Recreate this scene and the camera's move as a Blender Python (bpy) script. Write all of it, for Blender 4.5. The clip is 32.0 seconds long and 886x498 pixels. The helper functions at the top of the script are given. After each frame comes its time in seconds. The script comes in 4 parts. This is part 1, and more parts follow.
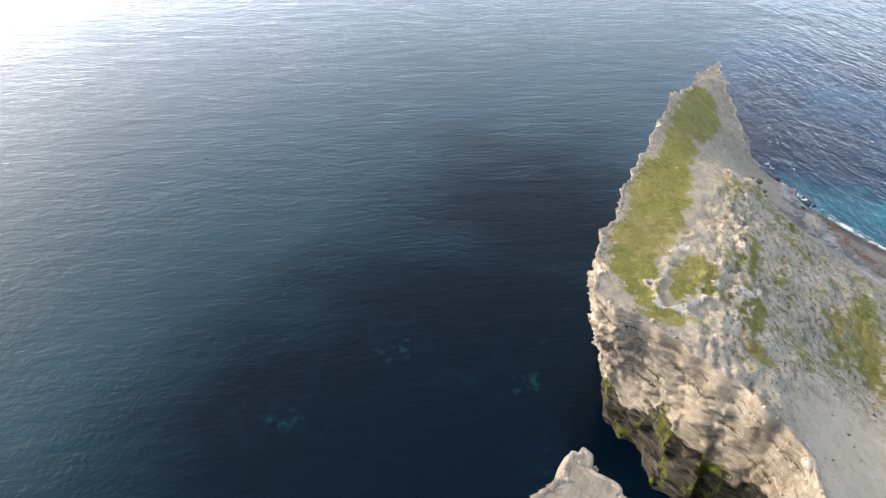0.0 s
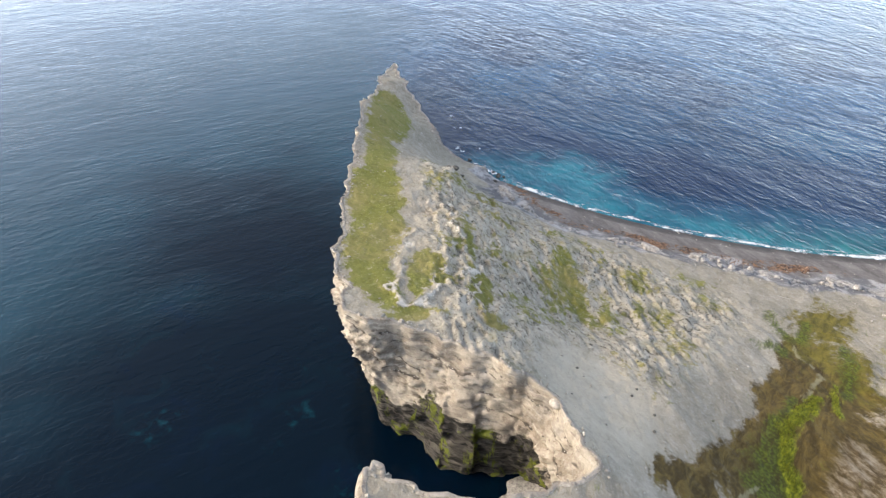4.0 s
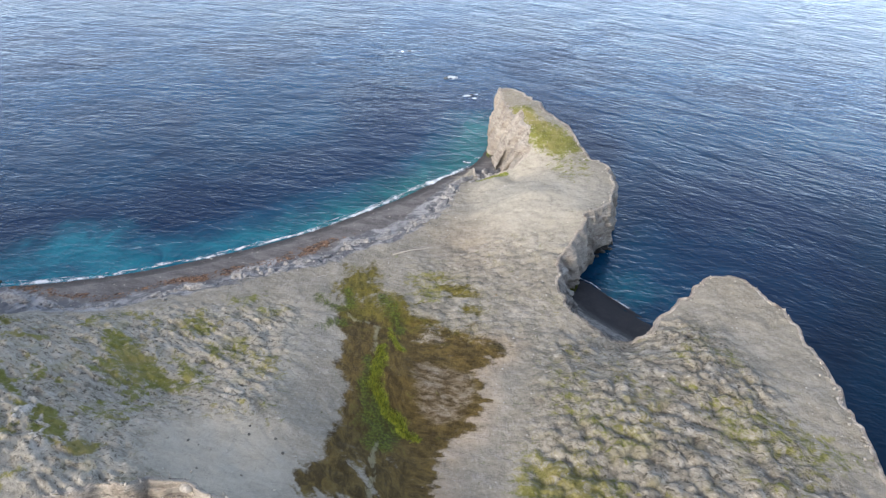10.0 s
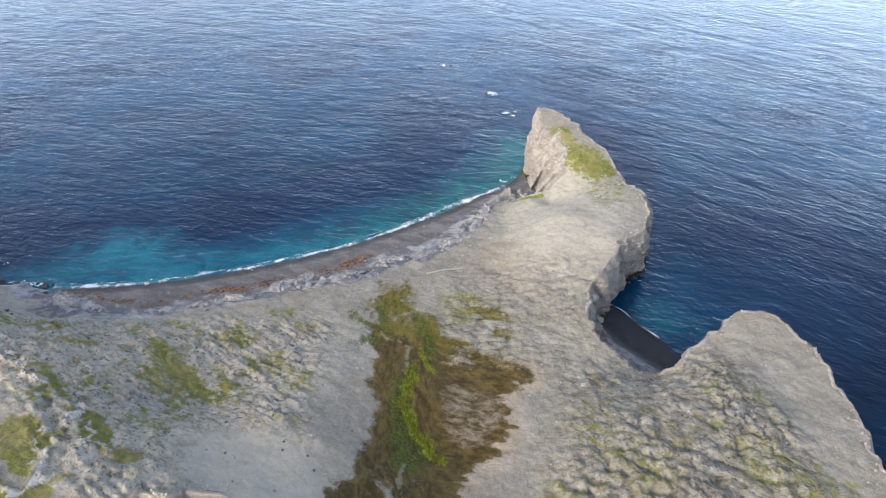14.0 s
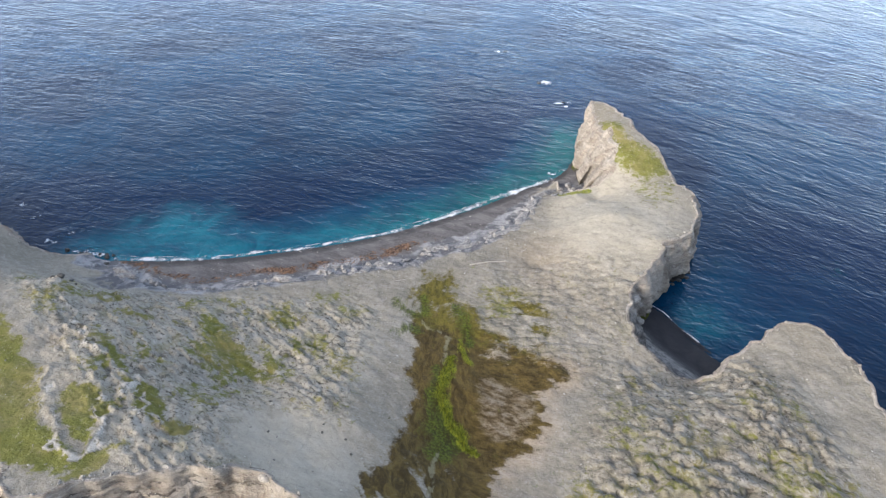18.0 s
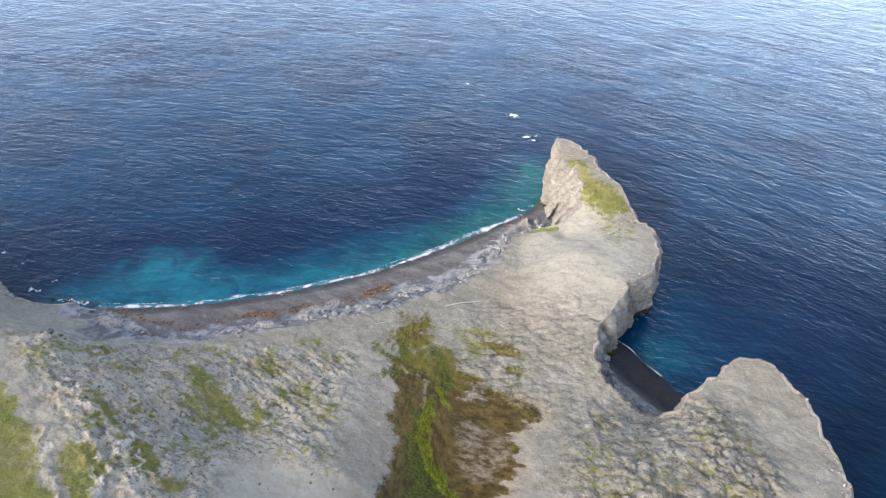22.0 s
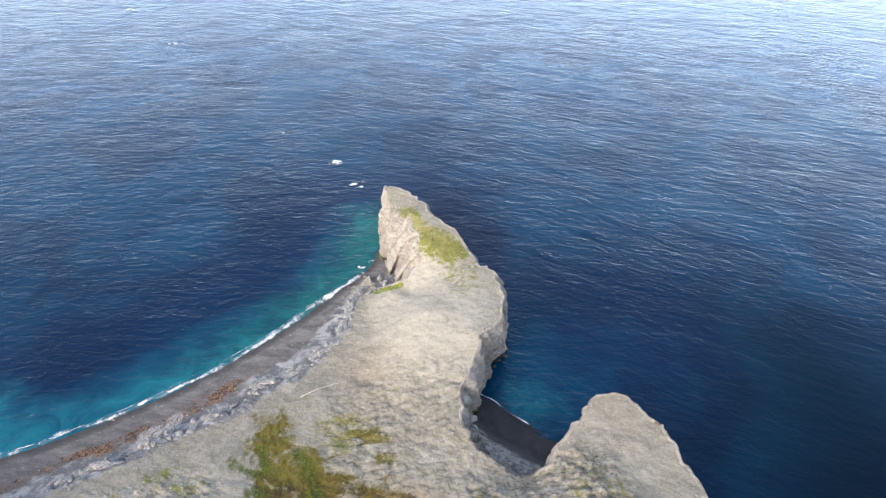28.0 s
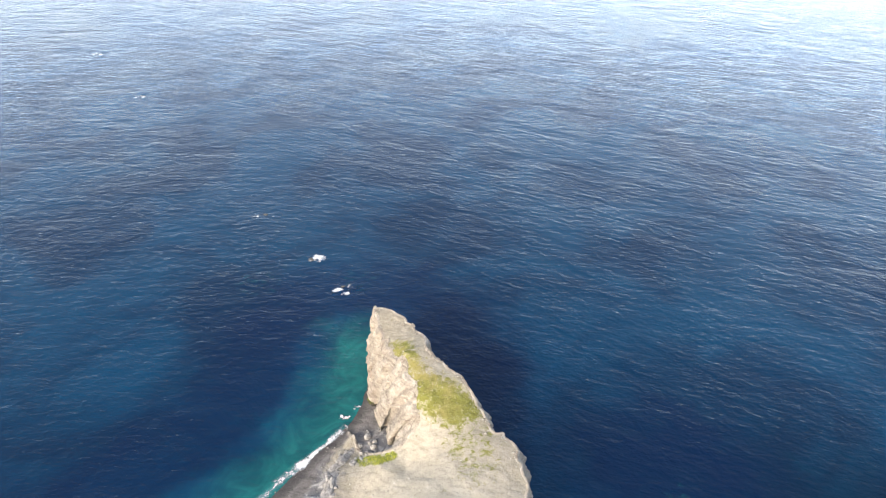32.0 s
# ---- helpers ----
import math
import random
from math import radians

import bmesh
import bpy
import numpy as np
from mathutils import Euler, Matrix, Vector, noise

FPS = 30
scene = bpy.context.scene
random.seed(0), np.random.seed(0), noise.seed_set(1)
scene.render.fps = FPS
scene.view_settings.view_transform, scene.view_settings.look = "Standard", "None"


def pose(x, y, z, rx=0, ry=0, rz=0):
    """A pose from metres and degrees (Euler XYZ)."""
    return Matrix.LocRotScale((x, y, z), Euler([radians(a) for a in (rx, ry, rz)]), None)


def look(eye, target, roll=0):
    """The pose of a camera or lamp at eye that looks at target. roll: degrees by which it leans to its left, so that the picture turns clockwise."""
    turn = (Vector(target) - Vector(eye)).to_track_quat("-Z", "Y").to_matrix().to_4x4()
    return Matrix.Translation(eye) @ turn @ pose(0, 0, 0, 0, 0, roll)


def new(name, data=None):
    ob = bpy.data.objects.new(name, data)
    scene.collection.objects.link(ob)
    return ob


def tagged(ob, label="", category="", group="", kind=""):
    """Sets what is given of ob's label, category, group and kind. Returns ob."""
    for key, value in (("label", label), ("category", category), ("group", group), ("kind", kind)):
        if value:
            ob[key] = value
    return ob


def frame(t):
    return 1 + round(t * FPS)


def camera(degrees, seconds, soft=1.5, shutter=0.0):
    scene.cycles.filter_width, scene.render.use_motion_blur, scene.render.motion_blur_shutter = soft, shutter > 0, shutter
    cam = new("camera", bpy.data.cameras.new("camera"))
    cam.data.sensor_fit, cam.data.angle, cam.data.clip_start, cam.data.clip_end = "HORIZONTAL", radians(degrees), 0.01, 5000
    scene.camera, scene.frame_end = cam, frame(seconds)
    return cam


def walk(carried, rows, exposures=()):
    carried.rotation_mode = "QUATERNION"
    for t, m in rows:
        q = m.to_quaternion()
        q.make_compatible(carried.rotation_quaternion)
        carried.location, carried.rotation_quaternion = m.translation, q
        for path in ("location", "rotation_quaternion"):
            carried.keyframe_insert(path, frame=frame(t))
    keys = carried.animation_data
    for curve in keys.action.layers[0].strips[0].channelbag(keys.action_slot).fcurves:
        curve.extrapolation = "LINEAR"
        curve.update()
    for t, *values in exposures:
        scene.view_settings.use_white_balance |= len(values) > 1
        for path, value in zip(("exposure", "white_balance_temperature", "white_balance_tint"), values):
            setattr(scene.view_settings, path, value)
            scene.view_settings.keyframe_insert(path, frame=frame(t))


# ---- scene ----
cam = camera(65.69, 32.0, soft=1.3)

# seconds, x, y, z, heading (left of +y), tilt, lean
ROWS = [
    (0.0, 0.99, 1.85, 89.05, 67.19, -34.88, 0.09),
    (0.5, 0.80, 1.88, 89.05, 63.26, -34.70, 0.25),
    (1.0, 0.69, 1.81, 89.29, 59.46, -34.55, 0.39),
    (1.5, 0.69, 1.62, 89.83, 55.97, -34.51, 0.44),
    (2.0, 0.71, 1.39, 90.52, 52.49, -34.47, 0.50),
    (2.5, 0.71, 1.20, 91.20, 49.19, -34.43, 0.55),
    (4.5, 0.88, 0.71, 93.56, 37.06, -34.12, 0.54),
    (5.0, 0.89, 0.63, 94.29, 33.26, -34.10, 0.39),
    (5.5, 0.87, 0.52, 95.05, 28.54, -34.11, 0.33),
    (6.0, 0.88, 0.41, 95.83, 23.93, -34.11, 0.23),
    (6.5, 0.97, 0.36, 96.61, 19.51, -34.11, 0.04),
    (7.0, 1.06, 0.35, 97.40, 15.05, -34.17, -0.15),
    (7.5, 1.09, 0.37, 98.20, 10.47, -34.29, -0.22),
    (8.0, 1.03, 0.35, 98.95, 6.26, -34.35, -0.34),
    (8.5, 0.84, 0.26, 99.62, 2.71, -34.34, -0.43),
    (9.0, 0.61, 0.11, 100.32, 0.02, -34.23, -0.15),
    (9.5, 0.52, -0.05, 101.16, -2.09, -34.28, -0.34),
    (10.0, 0.45, -0.16, 102.00, -4.49, -34.33, -0.41),
    (10.5, 0.31, -0.18, 102.64, -5.18, -34.31, -0.26),
    (11.0, 0.26, -0.16, 103.13, -4.38, -34.37, -0.24),
    (11.5, 0.37, -0.16, 103.70, -3.78, -34.37, -0.24),
    (12.0, 0.51, -0.16, 104.42, -3.19, -34.31, -0.27),
    (12.5, 0.56, -0.18, 105.22, -2.63, -34.29, -0.25),
    (13.0, 0.54, -0.21, 106.05, -2.13, -34.25, -0.18),
    (13.5, 0.50, -0.28, 106.86, -1.60, -34.20, -0.14),
    (14.0, 0.46, -0.36, 107.66, -1.10, -34.13, -0.11),
    (14.5, 0.42, -0.45, 108.49, -0.62, -34.11, -0.01),
    (16.5, 0.65, -0.68, 110.84, 1.68, -35.83, 0.09),
    (17.0, 0.77, -0.57, 110.87, 2.37, -35.85, 0.05),
    (17.5, 0.85, -0.48, 111.08, 3.03, -35.83, 0.10),
    (18.0, 0.87, -0.43, 111.67, 3.58, -35.92, 0.15),
    (18.5, 0.87, -0.47, 112.75, 4.13, -35.79, 0.22),
    (19.0, 0.87, -0.59, 114.21, 4.74, -35.74, 0.30),
    (19.5, 0.81, -0.75, 115.82, 5.32, -35.67, 0.40),
    (20.0, 0.71, -0.93, 117.46, 5.79, -35.58, 0.52),
    (20.5, 0.65, -1.11, 119.12, 6.24, -35.55, 0.58),
    (21.0, 0.61, -1.34, 120.81, 6.37, -35.44, 0.60),
    (21.5, 0.51, -1.66, 122.57, 4.18, -35.34, 0.57),
    (22.0, 0.33, -2.01, 124.26, 0.83, -35.28, 0.50),
    (22.5, 0.17, -2.33, 125.82, -2.54, -35.07, 0.43),
    (23.0, 0.13, -2.60, 127.42, -5.82, -34.94, 0.28),
    (23.5, 0.11, -2.83, 129.13, -9.06, -34.98, 0.02),
    (24.0, -0.02, -3.09, 130.90, -12.45, -34.90, -0.14),
    (24.5, -0.18, -3.35, 132.59, -15.28, -34.87, -0.17),
    (25.0, -0.07, -3.49, 133.96, -15.22, -35.04, -0.25),
    (25.5, 0.40, -3.46, 134.95, -14.87, -35.07, -0.54),
    (27.5, 2.66, 7.95, 134.89, -14.62, -34.95, -0.75),
    (28.0, 2.93, 13.12, 135.15, -14.90, -34.89, -0.47),
    (28.5, 3.47, 18.68, 135.39, -15.08, -34.83, -0.30),
    (29.0, 4.42, 24.76, 135.52, -15.30, -34.83, -0.07),
    (29.5, 5.87, 31.28, 135.54, -15.40, -34.69, 0.03),
    (30.0, 7.76, 38.12, 135.64, -15.25, -34.64, 0.09),
    (30.5, 9.80, 45.25, 136.12, -15.08, -34.66, 0.06),
    (31.0, 11.79, 52.67, 137.02, -15.20, -34.92, -0.10),
    (31.5, 13.80, 60.38, 138.02, -15.15, -35.31, -0.21),
    (32.0, 15.88, 68.31, 138.90, -15.34, -33.93, -0.40),
]


def heading(x, y, z, turn, tilt, lean):
    a, b = radians(turn), radians(tilt)
    ahead = Vector((-math.sin(a) * math.cos(b), math.cos(a) * math.cos(b), math.sin(b)))
    eye = Vector((x, y, z))
    return look(eye, eye + ahead, lean)


# the clip's camera closes a little while the pale ground fills the picture
EXPOSURES = [(0, 2.8, 7700, 9), (5, 2.7, 7000, 8), (7, 2.45, 6550, 8), (9, 2.33, 6500, 8), (13, 2.37, 6450, 8), (17, 2.39, 6600, 8), (20, 2.45, 6500, 8), (22, 2.51, 6500, 8), (25, 2.6, 6650, 8), (28, 2.62, 6650, 8), (32, 2.82, 7400, 8)]
walk(cam, [(row[0], heading(*row[1:])) for row in ROWS], EXPOSURES)

# ---- light: a low veiled sun in the west, wide soft sky ----
SUN_TURN, SUN_HIGH = 129.0, 23.0  # degrees left of +y, degrees up
world = bpy.data.worlds.new("sky")
scene.world = world
world.use_nodes = True
wn = world.node_tree.nodes
wl = world.node_tree.links
sky = wn.new("ShaderNodeTexSky")
sky.sky_type = "NISHITA"
sky.sun_disc = False
sky.sun_elevation = radians(SUN_HIGH)
sky.sun_rotation = radians(-SUN_TURN)
sky.air_density, sky.dust_density, sky.ozone_density = 0.42, 0.7, 0.5
wn["Background"].inputs["Strength"].default_value = 0.15
# thin high cloud takes part of the blue out of the sky
veil = wn.new("ShaderNodeHueSaturation")
veil.inputs["Saturation"].default_value = 0.70
wl.new(sky.outputs["Color"], veil.inputs["Color"])
wl.new(veil.outputs["Color"], wn["Background"].inputs["Color"])

sun_data = bpy.data.lights.new("sun", "SUN")
sun_data.energy, sun_data.angle, sun_data.color = 0.95, radians(24), (1.0, 0.86, 0.71)
sun = new("sun", sun_data)
a, b = radians(SUN_TURN), radians(SUN_HIGH)
sun.matrix_world = look((-math.sin(a) * math.cos(b) * 300, math.cos(a) * math.cos(b) * 300, math.sin(b) * 300), (0, 0, 0))


# ---- materials ----
SEA_SWELL, SEA_CROSS, SEA_CHOP = 0.44, 0.26, 0.29  # metres of relief in the three wave trains


class Nodes:
    """A small writer for node materials."""

    def __init__(self, name):
        self.mat = bpy.data.materials.new(name)
        self.mat.use_nodes = True
        self.tree = self.mat.node_tree
        self.shader = self.tree.nodes["Principled BSDF"]
        self.place = None

    def node(self, kind, operation=None, vector_type=None, feature=None, interpolation_type=None, data_type=None):
        n = self.tree.nodes.new(kind)
        if operation:
            n.operation = operation
        if vector_type:
            n.vector_type = vector_type
        if feature:
            n.feature = feature
        if interpolation_type:
            n.interpolation_type = interpolation_type
        if data_type:
            n.data_type = data_type
        return n

    def put(self, socket, value):
        if isinstance(value, bpy.types.NodeSocket):
            self.tree.links.new(value, socket)
        elif isinstance(value, tuple) and len(value) == 3 and socket.type == "RGBA":
            socket.default_value = (*value, 1)
        else:
            socket.default_value = value

    def where(self, sx=1.0, sy=1.0, sz=1.0, turn=0.0):
        geo = self.node("ShaderNodeNewGeometry")
        m = self.node("ShaderNodeMapping", vector_type="TEXTURE")
        self.put(m.inputs["Vector"], geo.outputs["Position"])
        m.inputs["Scale"].default_value = (1 / sx, 1 / sy, 1 / sz)
        m.inputs["Rotation"].default_value = (0, 0, radians(turn))
        return m.outputs["Vector"]

    def noise(self, size, detail=4.0, rough=0.55, warp=0.0, at=None):
        n = self.node("ShaderNodeTexNoise")
        self.put(n.inputs["Vector"], at if at is not None else self.where())
        n.inputs["Scale"].default_value = 1.0 / size
        n.inputs["Detail"].default_value = detail
        n.inputs["Roughness"].default_value = rough
        n.inputs["Distortion"].default_value = warp
        return n.outputs["Fac"]

    def cells(self, size, at=None, feature="F1"):
        n = self.node("ShaderNodeTexVoronoi", feature=feature)
        self.put(n.inputs["Vector"], at if at is not None else self.where())
        n.inputs["Scale"].default_value = 1.0 / size
        return n.outputs["Distance"]

    def attr(self, name):
        n = self.node("ShaderNodeAttribute")
        n.attribute_name = name
        return n.outputs["Fac"]

    def math(self, op, a, b=0.0, c=0.0):
        n = self.node("ShaderNodeMath", operation=op)
        for socket, value in zip(n.inputs, (a, b, c)):
            self.put(socket, value)
        return n.outputs[0]

    def step(self, value, low, high):
        n = self.node("ShaderNodeMapRange", interpolation_type="SMOOTHSTEP")
        self.put(n.inputs["Value"], value)
        n.inputs["From Min"].default_value, n.inputs["From Max"].default_value = low, high
        return n.outputs["Result"]

    def span(self, value, low, high):
        n = self.node("ShaderNodeMapRange")
        self.put(n.inputs["Value"], value)
        n.inputs["To Min"].default_value, n.inputs["To Max"].default_value = low, high
        return n.outputs["Result"]

    def mix(self, fac, a, b):
        n = self.node("ShaderNodeMix", data_type="RGBA")
        self.put(n.inputs["Factor"], fac)
        self.put(n.inputs["A"] if n.inputs["A"].type == "RGBA" else n.inputs[6], a)
        self.put(n.inputs[7], b)
        return n.outputs[2]

    def bump(self, height, depth, strength=1.0, after=None):
        n = self.node("ShaderNodeBump")
        n.inputs["Strength"].default_value, n.inputs["Distance"].default_value = strength, depth
        self.put(n.inputs["Height"], height)
        if after is not None:
            self.put(n.inputs["Normal"], after)
        return n.outputs["Normal"]

    def done(self, colour, rough=0.9, normal=None, spec=0.3):
        self.put(self.shader.inputs["Base Color"], colour)
        self.put(self.shader.inputs["Roughness"], rough)
        self.shader.inputs["Specular IOR Level"].default_value = spec
        if normal is not None:
            self.put(self.shader.inputs["Normal"], normal)
        return self.mat


def ground_material():
    n = Nodes("island_ground")
    big, mid, fine, grain = n.noise(16, 5, 0.6, 0.4), n.noise(2.6, 6, 0.6, 0.4), n.noise(0.5, 5, 0.62), n.noise(0.16, 3, 0.6)
    bare = n.mix(n.step(big, 0.35, 0.65), (0.188, 0.169, 0.133), (0.242, 0.220, 0.177))
    bare = n.mix(n.math("MULTIPLY", n.step(mid, 0.60, 0.38), 0.45), bare, (0.135, 0.119, 0.092))
    bare = n.mix(n.math("MULTIPLY", n.step(fine, 0.5, 0.72), 0.35), bare, (0.36, 0.335, 0.285))
    bare = n.mix(n.attr("warm"), bare, n.mix(mid, (0.27, 0.195, 0.125), (0.36, 0.285, 0.20)))
    bare = n.mix(n.attr("pale"), bare, n.mix(mid, (0.262, 0.240, 0.192), (0.335, 0.309, 0.252)))
    bare = n.mix(n.step(n.attr("pale"), 0.76, 0.92), bare, n.mix(fine, (0.31, 0.29, 0.245), (0.42, 0.395, 0.345)))
    # soil combed down the slopes; gaps painted as shaded, tops as lit
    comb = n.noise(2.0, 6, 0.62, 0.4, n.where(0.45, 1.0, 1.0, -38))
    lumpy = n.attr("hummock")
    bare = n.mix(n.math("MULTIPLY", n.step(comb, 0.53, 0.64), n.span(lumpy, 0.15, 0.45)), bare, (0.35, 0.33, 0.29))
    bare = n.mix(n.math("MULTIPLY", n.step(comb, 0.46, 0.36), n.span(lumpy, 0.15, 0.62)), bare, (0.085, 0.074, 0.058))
    # small crumbs likewise: shade painted into the gaps, light onto the tops
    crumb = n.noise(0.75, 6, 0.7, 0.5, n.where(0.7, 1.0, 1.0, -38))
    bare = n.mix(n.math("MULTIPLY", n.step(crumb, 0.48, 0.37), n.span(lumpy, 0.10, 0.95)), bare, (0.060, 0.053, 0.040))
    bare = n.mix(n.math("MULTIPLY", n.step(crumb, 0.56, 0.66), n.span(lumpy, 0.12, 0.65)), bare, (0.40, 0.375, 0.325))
    # dry grass bleached among the lumps
    straw = n.noise(5.5, 6, 0.68, 0.5)
    bare = n.mix(n.math("MULTIPLY", n.step(straw, 0.52, 0.66), n.span(lumpy, 0.0, 0.5)), bare, n.mix(fine, (0.155, 0.138, 0.062), (0.25, 0.225, 0.13)))
    frag = n.math("MULTIPLY_ADD", n.math("SUBTRACT", n.noise(1.5, 8, 0.72, 0.6, n.where(0.8, 1.0, 1.0, -30)), 0.5), 2.4, 0.5)

    def layer(below, name, above, sharp=0.12):
        fac = n.step(n.math("SUBTRACT", n.attr(name), frag), -sharp, sharp)
        return n.mix(fac, below, above), fac

    olive = n.mix(fine, (0.078, 0.082, 0.015), (0.165, 0.162, 0.045))
    olive = n.mix(n.step(big, 0.44, 0.60), olive, n.mix(fine, (0.125, 0.110, 0.034), (0.20, 0.175, 0.070)))
    olive = n.mix(n.math("MULTIPLY", n.step(mid, 0.48, 0.36), 0.5), olive, (0.075, 0.078, 0.016))
    olive = n.mix(n.math("MULTIPLY", n.step(n.noise(1.0, 7, 0.72, 0.4), 0.55, 0.66), 0.55), olive, n.mix(fine, (0.20, 0.185, 0.105), (0.30, 0.28, 0.19)))
    col, _ = layer(bare, "grass", olive, 0.22)
    # the seep: brown moss combed by the water, olive where it is drier, tan earth in the hollow
    flow = n.noise(1.5, 7, 0.68, 0.8, n.where(1.0, 0.35, 1.0, 4))
    cross = n.noise(1.4, 7, 0.70, 0.3, n.where(0.55, 1.0, 1.0, -24))
    east = n.attr("seep_side")
    run = n.math("ADD", n.math("MULTIPLY", flow, n.math("SUBTRACT", 1.0, east)), n.math("MULTIPLY", cross, east))
    brown = n.mix(n.step(run, 0.36, 0.64), (0.034, 0.022, 0.005), (0.096, 0.066, 0.018))
    brown = n.mix(n.math("MULTIPLY", n.step(fine, 0.56, 0.72), 0.5), brown, (0.115, 0.080, 0.030))
    mustard = n.mix(n.step(run, 0.3, 0.7), (0.050, 0.042, 0.006), (0.128, 0.104, 0.018))
    brown = n.mix(n.step(n.math("ADD", n.attr("olive"), n.math("MULTIPLY", n.math("SUBTRACT", mid, 0.5), 1.8)), 0.25, 0.85), brown, mustard)
    tan = n.mix(n.step(cross, 0.36, 0.64), (0.105, 0.070, 0.036), (0.215, 0.180, 0.135))
    brown = n.mix(n.step(n.math("ADD", n.attr("hollow"), n.math("MULTIPLY", n.math("SUBTRACT", cross, 0.5), 1.6)), 0.55, 1.45), brown, tan)
    moss = n.attr("moss")
    tear = n.math("MULTIPLY_ADD", n.math("SUBTRACT", n.noise(0.9, 7, 0.72, 0.7, n.where(0.8, 1.0, 1.0, 40)), 0.5), 1.9, 0.5)
    wet = n.step(n.math("SUBTRACT", moss, tear), -0.34, 0.34)
    col = n.mix(wet, col, brown)
    core = n.math("ADD", n.attr("lush"), n.math("MULTIPLY", n.math("SUBTRACT", flow, 0.5), 2.6))
    deep = n.math("ADD", n.attr("deep"), n.math("MULTIPLY", n.math("SUBTRACT", flow, 0.5), 2.8))
    col = n.mix(n.math("MULTIPLY", n.step(deep, 0.25, 1.05), 0.85), col, n.mix(n.step(fine, 0.4, 0.65), (0.026, 0.034, 0.004), (0.080, 0.102, 0.009)))
    col = n.mix(n.math("MULTIPLY", n.step(core, 0.35, 1.0), 0.92), col, n.mix(n.step(n.noise(0.35, 5, 0.7, 0.5, n.where(1.0, 0.35, 1.0)), 0.38, 0.62), (0.062, 0.078, 0.006), (0.235, 0.245, 0.018)))
    trickle = n.step(n.math("ADD", n.attr("trickle"), n.math("MULTIPLY", n.math("SUBTRACT", run, 0.5), 3.0)), 0.6, 1.1)
    col = n.mix(n.math("MULTIPLY", trickle, 0.6), col, (0.20, 0.185, 0.115))
    # beach
    gravel = n.mix(n.step(n.noise(3.0, 6, 0.7, 0.3, n.where(0.3, 1.0, 1.0, -28)), 0.35, 0.68), (0.075, 0.069, 0.066), (0.155, 0.143, 0.134))
    gravel = n.mix(n.math("MULTIPLY", n.step(fine, 0.5, 0.7), 0.45), gravel, (0.18, 0.17, 0.16))
    lift = n.node("ShaderNodeSeparateXYZ")
    n.put(lift.inputs[0], n.where())
    damp = n.step(n.math("ADD", lift.outputs["Z"], n.math("MULTIPLY", big, 0.5)), 0.85, 0.30)
    gravel = n.mix(n.math("MULTIPLY", damp, 0.8), gravel, (0.034, 0.032, 0.032))
    col = n.mix(n.attr("beach"), col, gravel)
    weed = n.mix(n.step(n.noise(1.1, 6, 0.65), 0.4, 0.62), (0.035, 0.022, 0.015), (0.185, 0.105, 0.060))
    col, _ = layer(col, "wrack", weed, 0.14)
    lobes = n.noise(5.0, 6, 0.6, 0.9)
    blue = n.mix(n.step(lobes, 0.42, 0.60), (0.098, 0.097, 0.100), (0.265, 0.258, 0.252))
    blue = n.mix(n.math("MULTIPLY", n.step(fine, 0.48, 0.36), 0.4), blue, (0.09, 0.09, 0.095))
    col = n.mix(n.step(n.math("SUBTRACT", n.attr("slate"), n.math("MULTIPLY_ADD", n.math("SUBTRACT", mid, 0.5), 1.3, 0.5)), -0.35, 0.35), col, blue)
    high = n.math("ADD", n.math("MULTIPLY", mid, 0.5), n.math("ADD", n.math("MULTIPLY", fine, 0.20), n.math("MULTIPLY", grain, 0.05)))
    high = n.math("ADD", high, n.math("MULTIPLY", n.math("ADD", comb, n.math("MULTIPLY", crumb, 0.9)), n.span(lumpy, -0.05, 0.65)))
    high = n.math("MULTIPLY", high, n.math("SUBTRACT", 1.0, n.math("MULTIPLY", n.attr("pale"), 0.5)))
    normal = n.bump(high, 0.9, 1.0)
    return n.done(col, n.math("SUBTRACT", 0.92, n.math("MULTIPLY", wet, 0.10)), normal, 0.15)


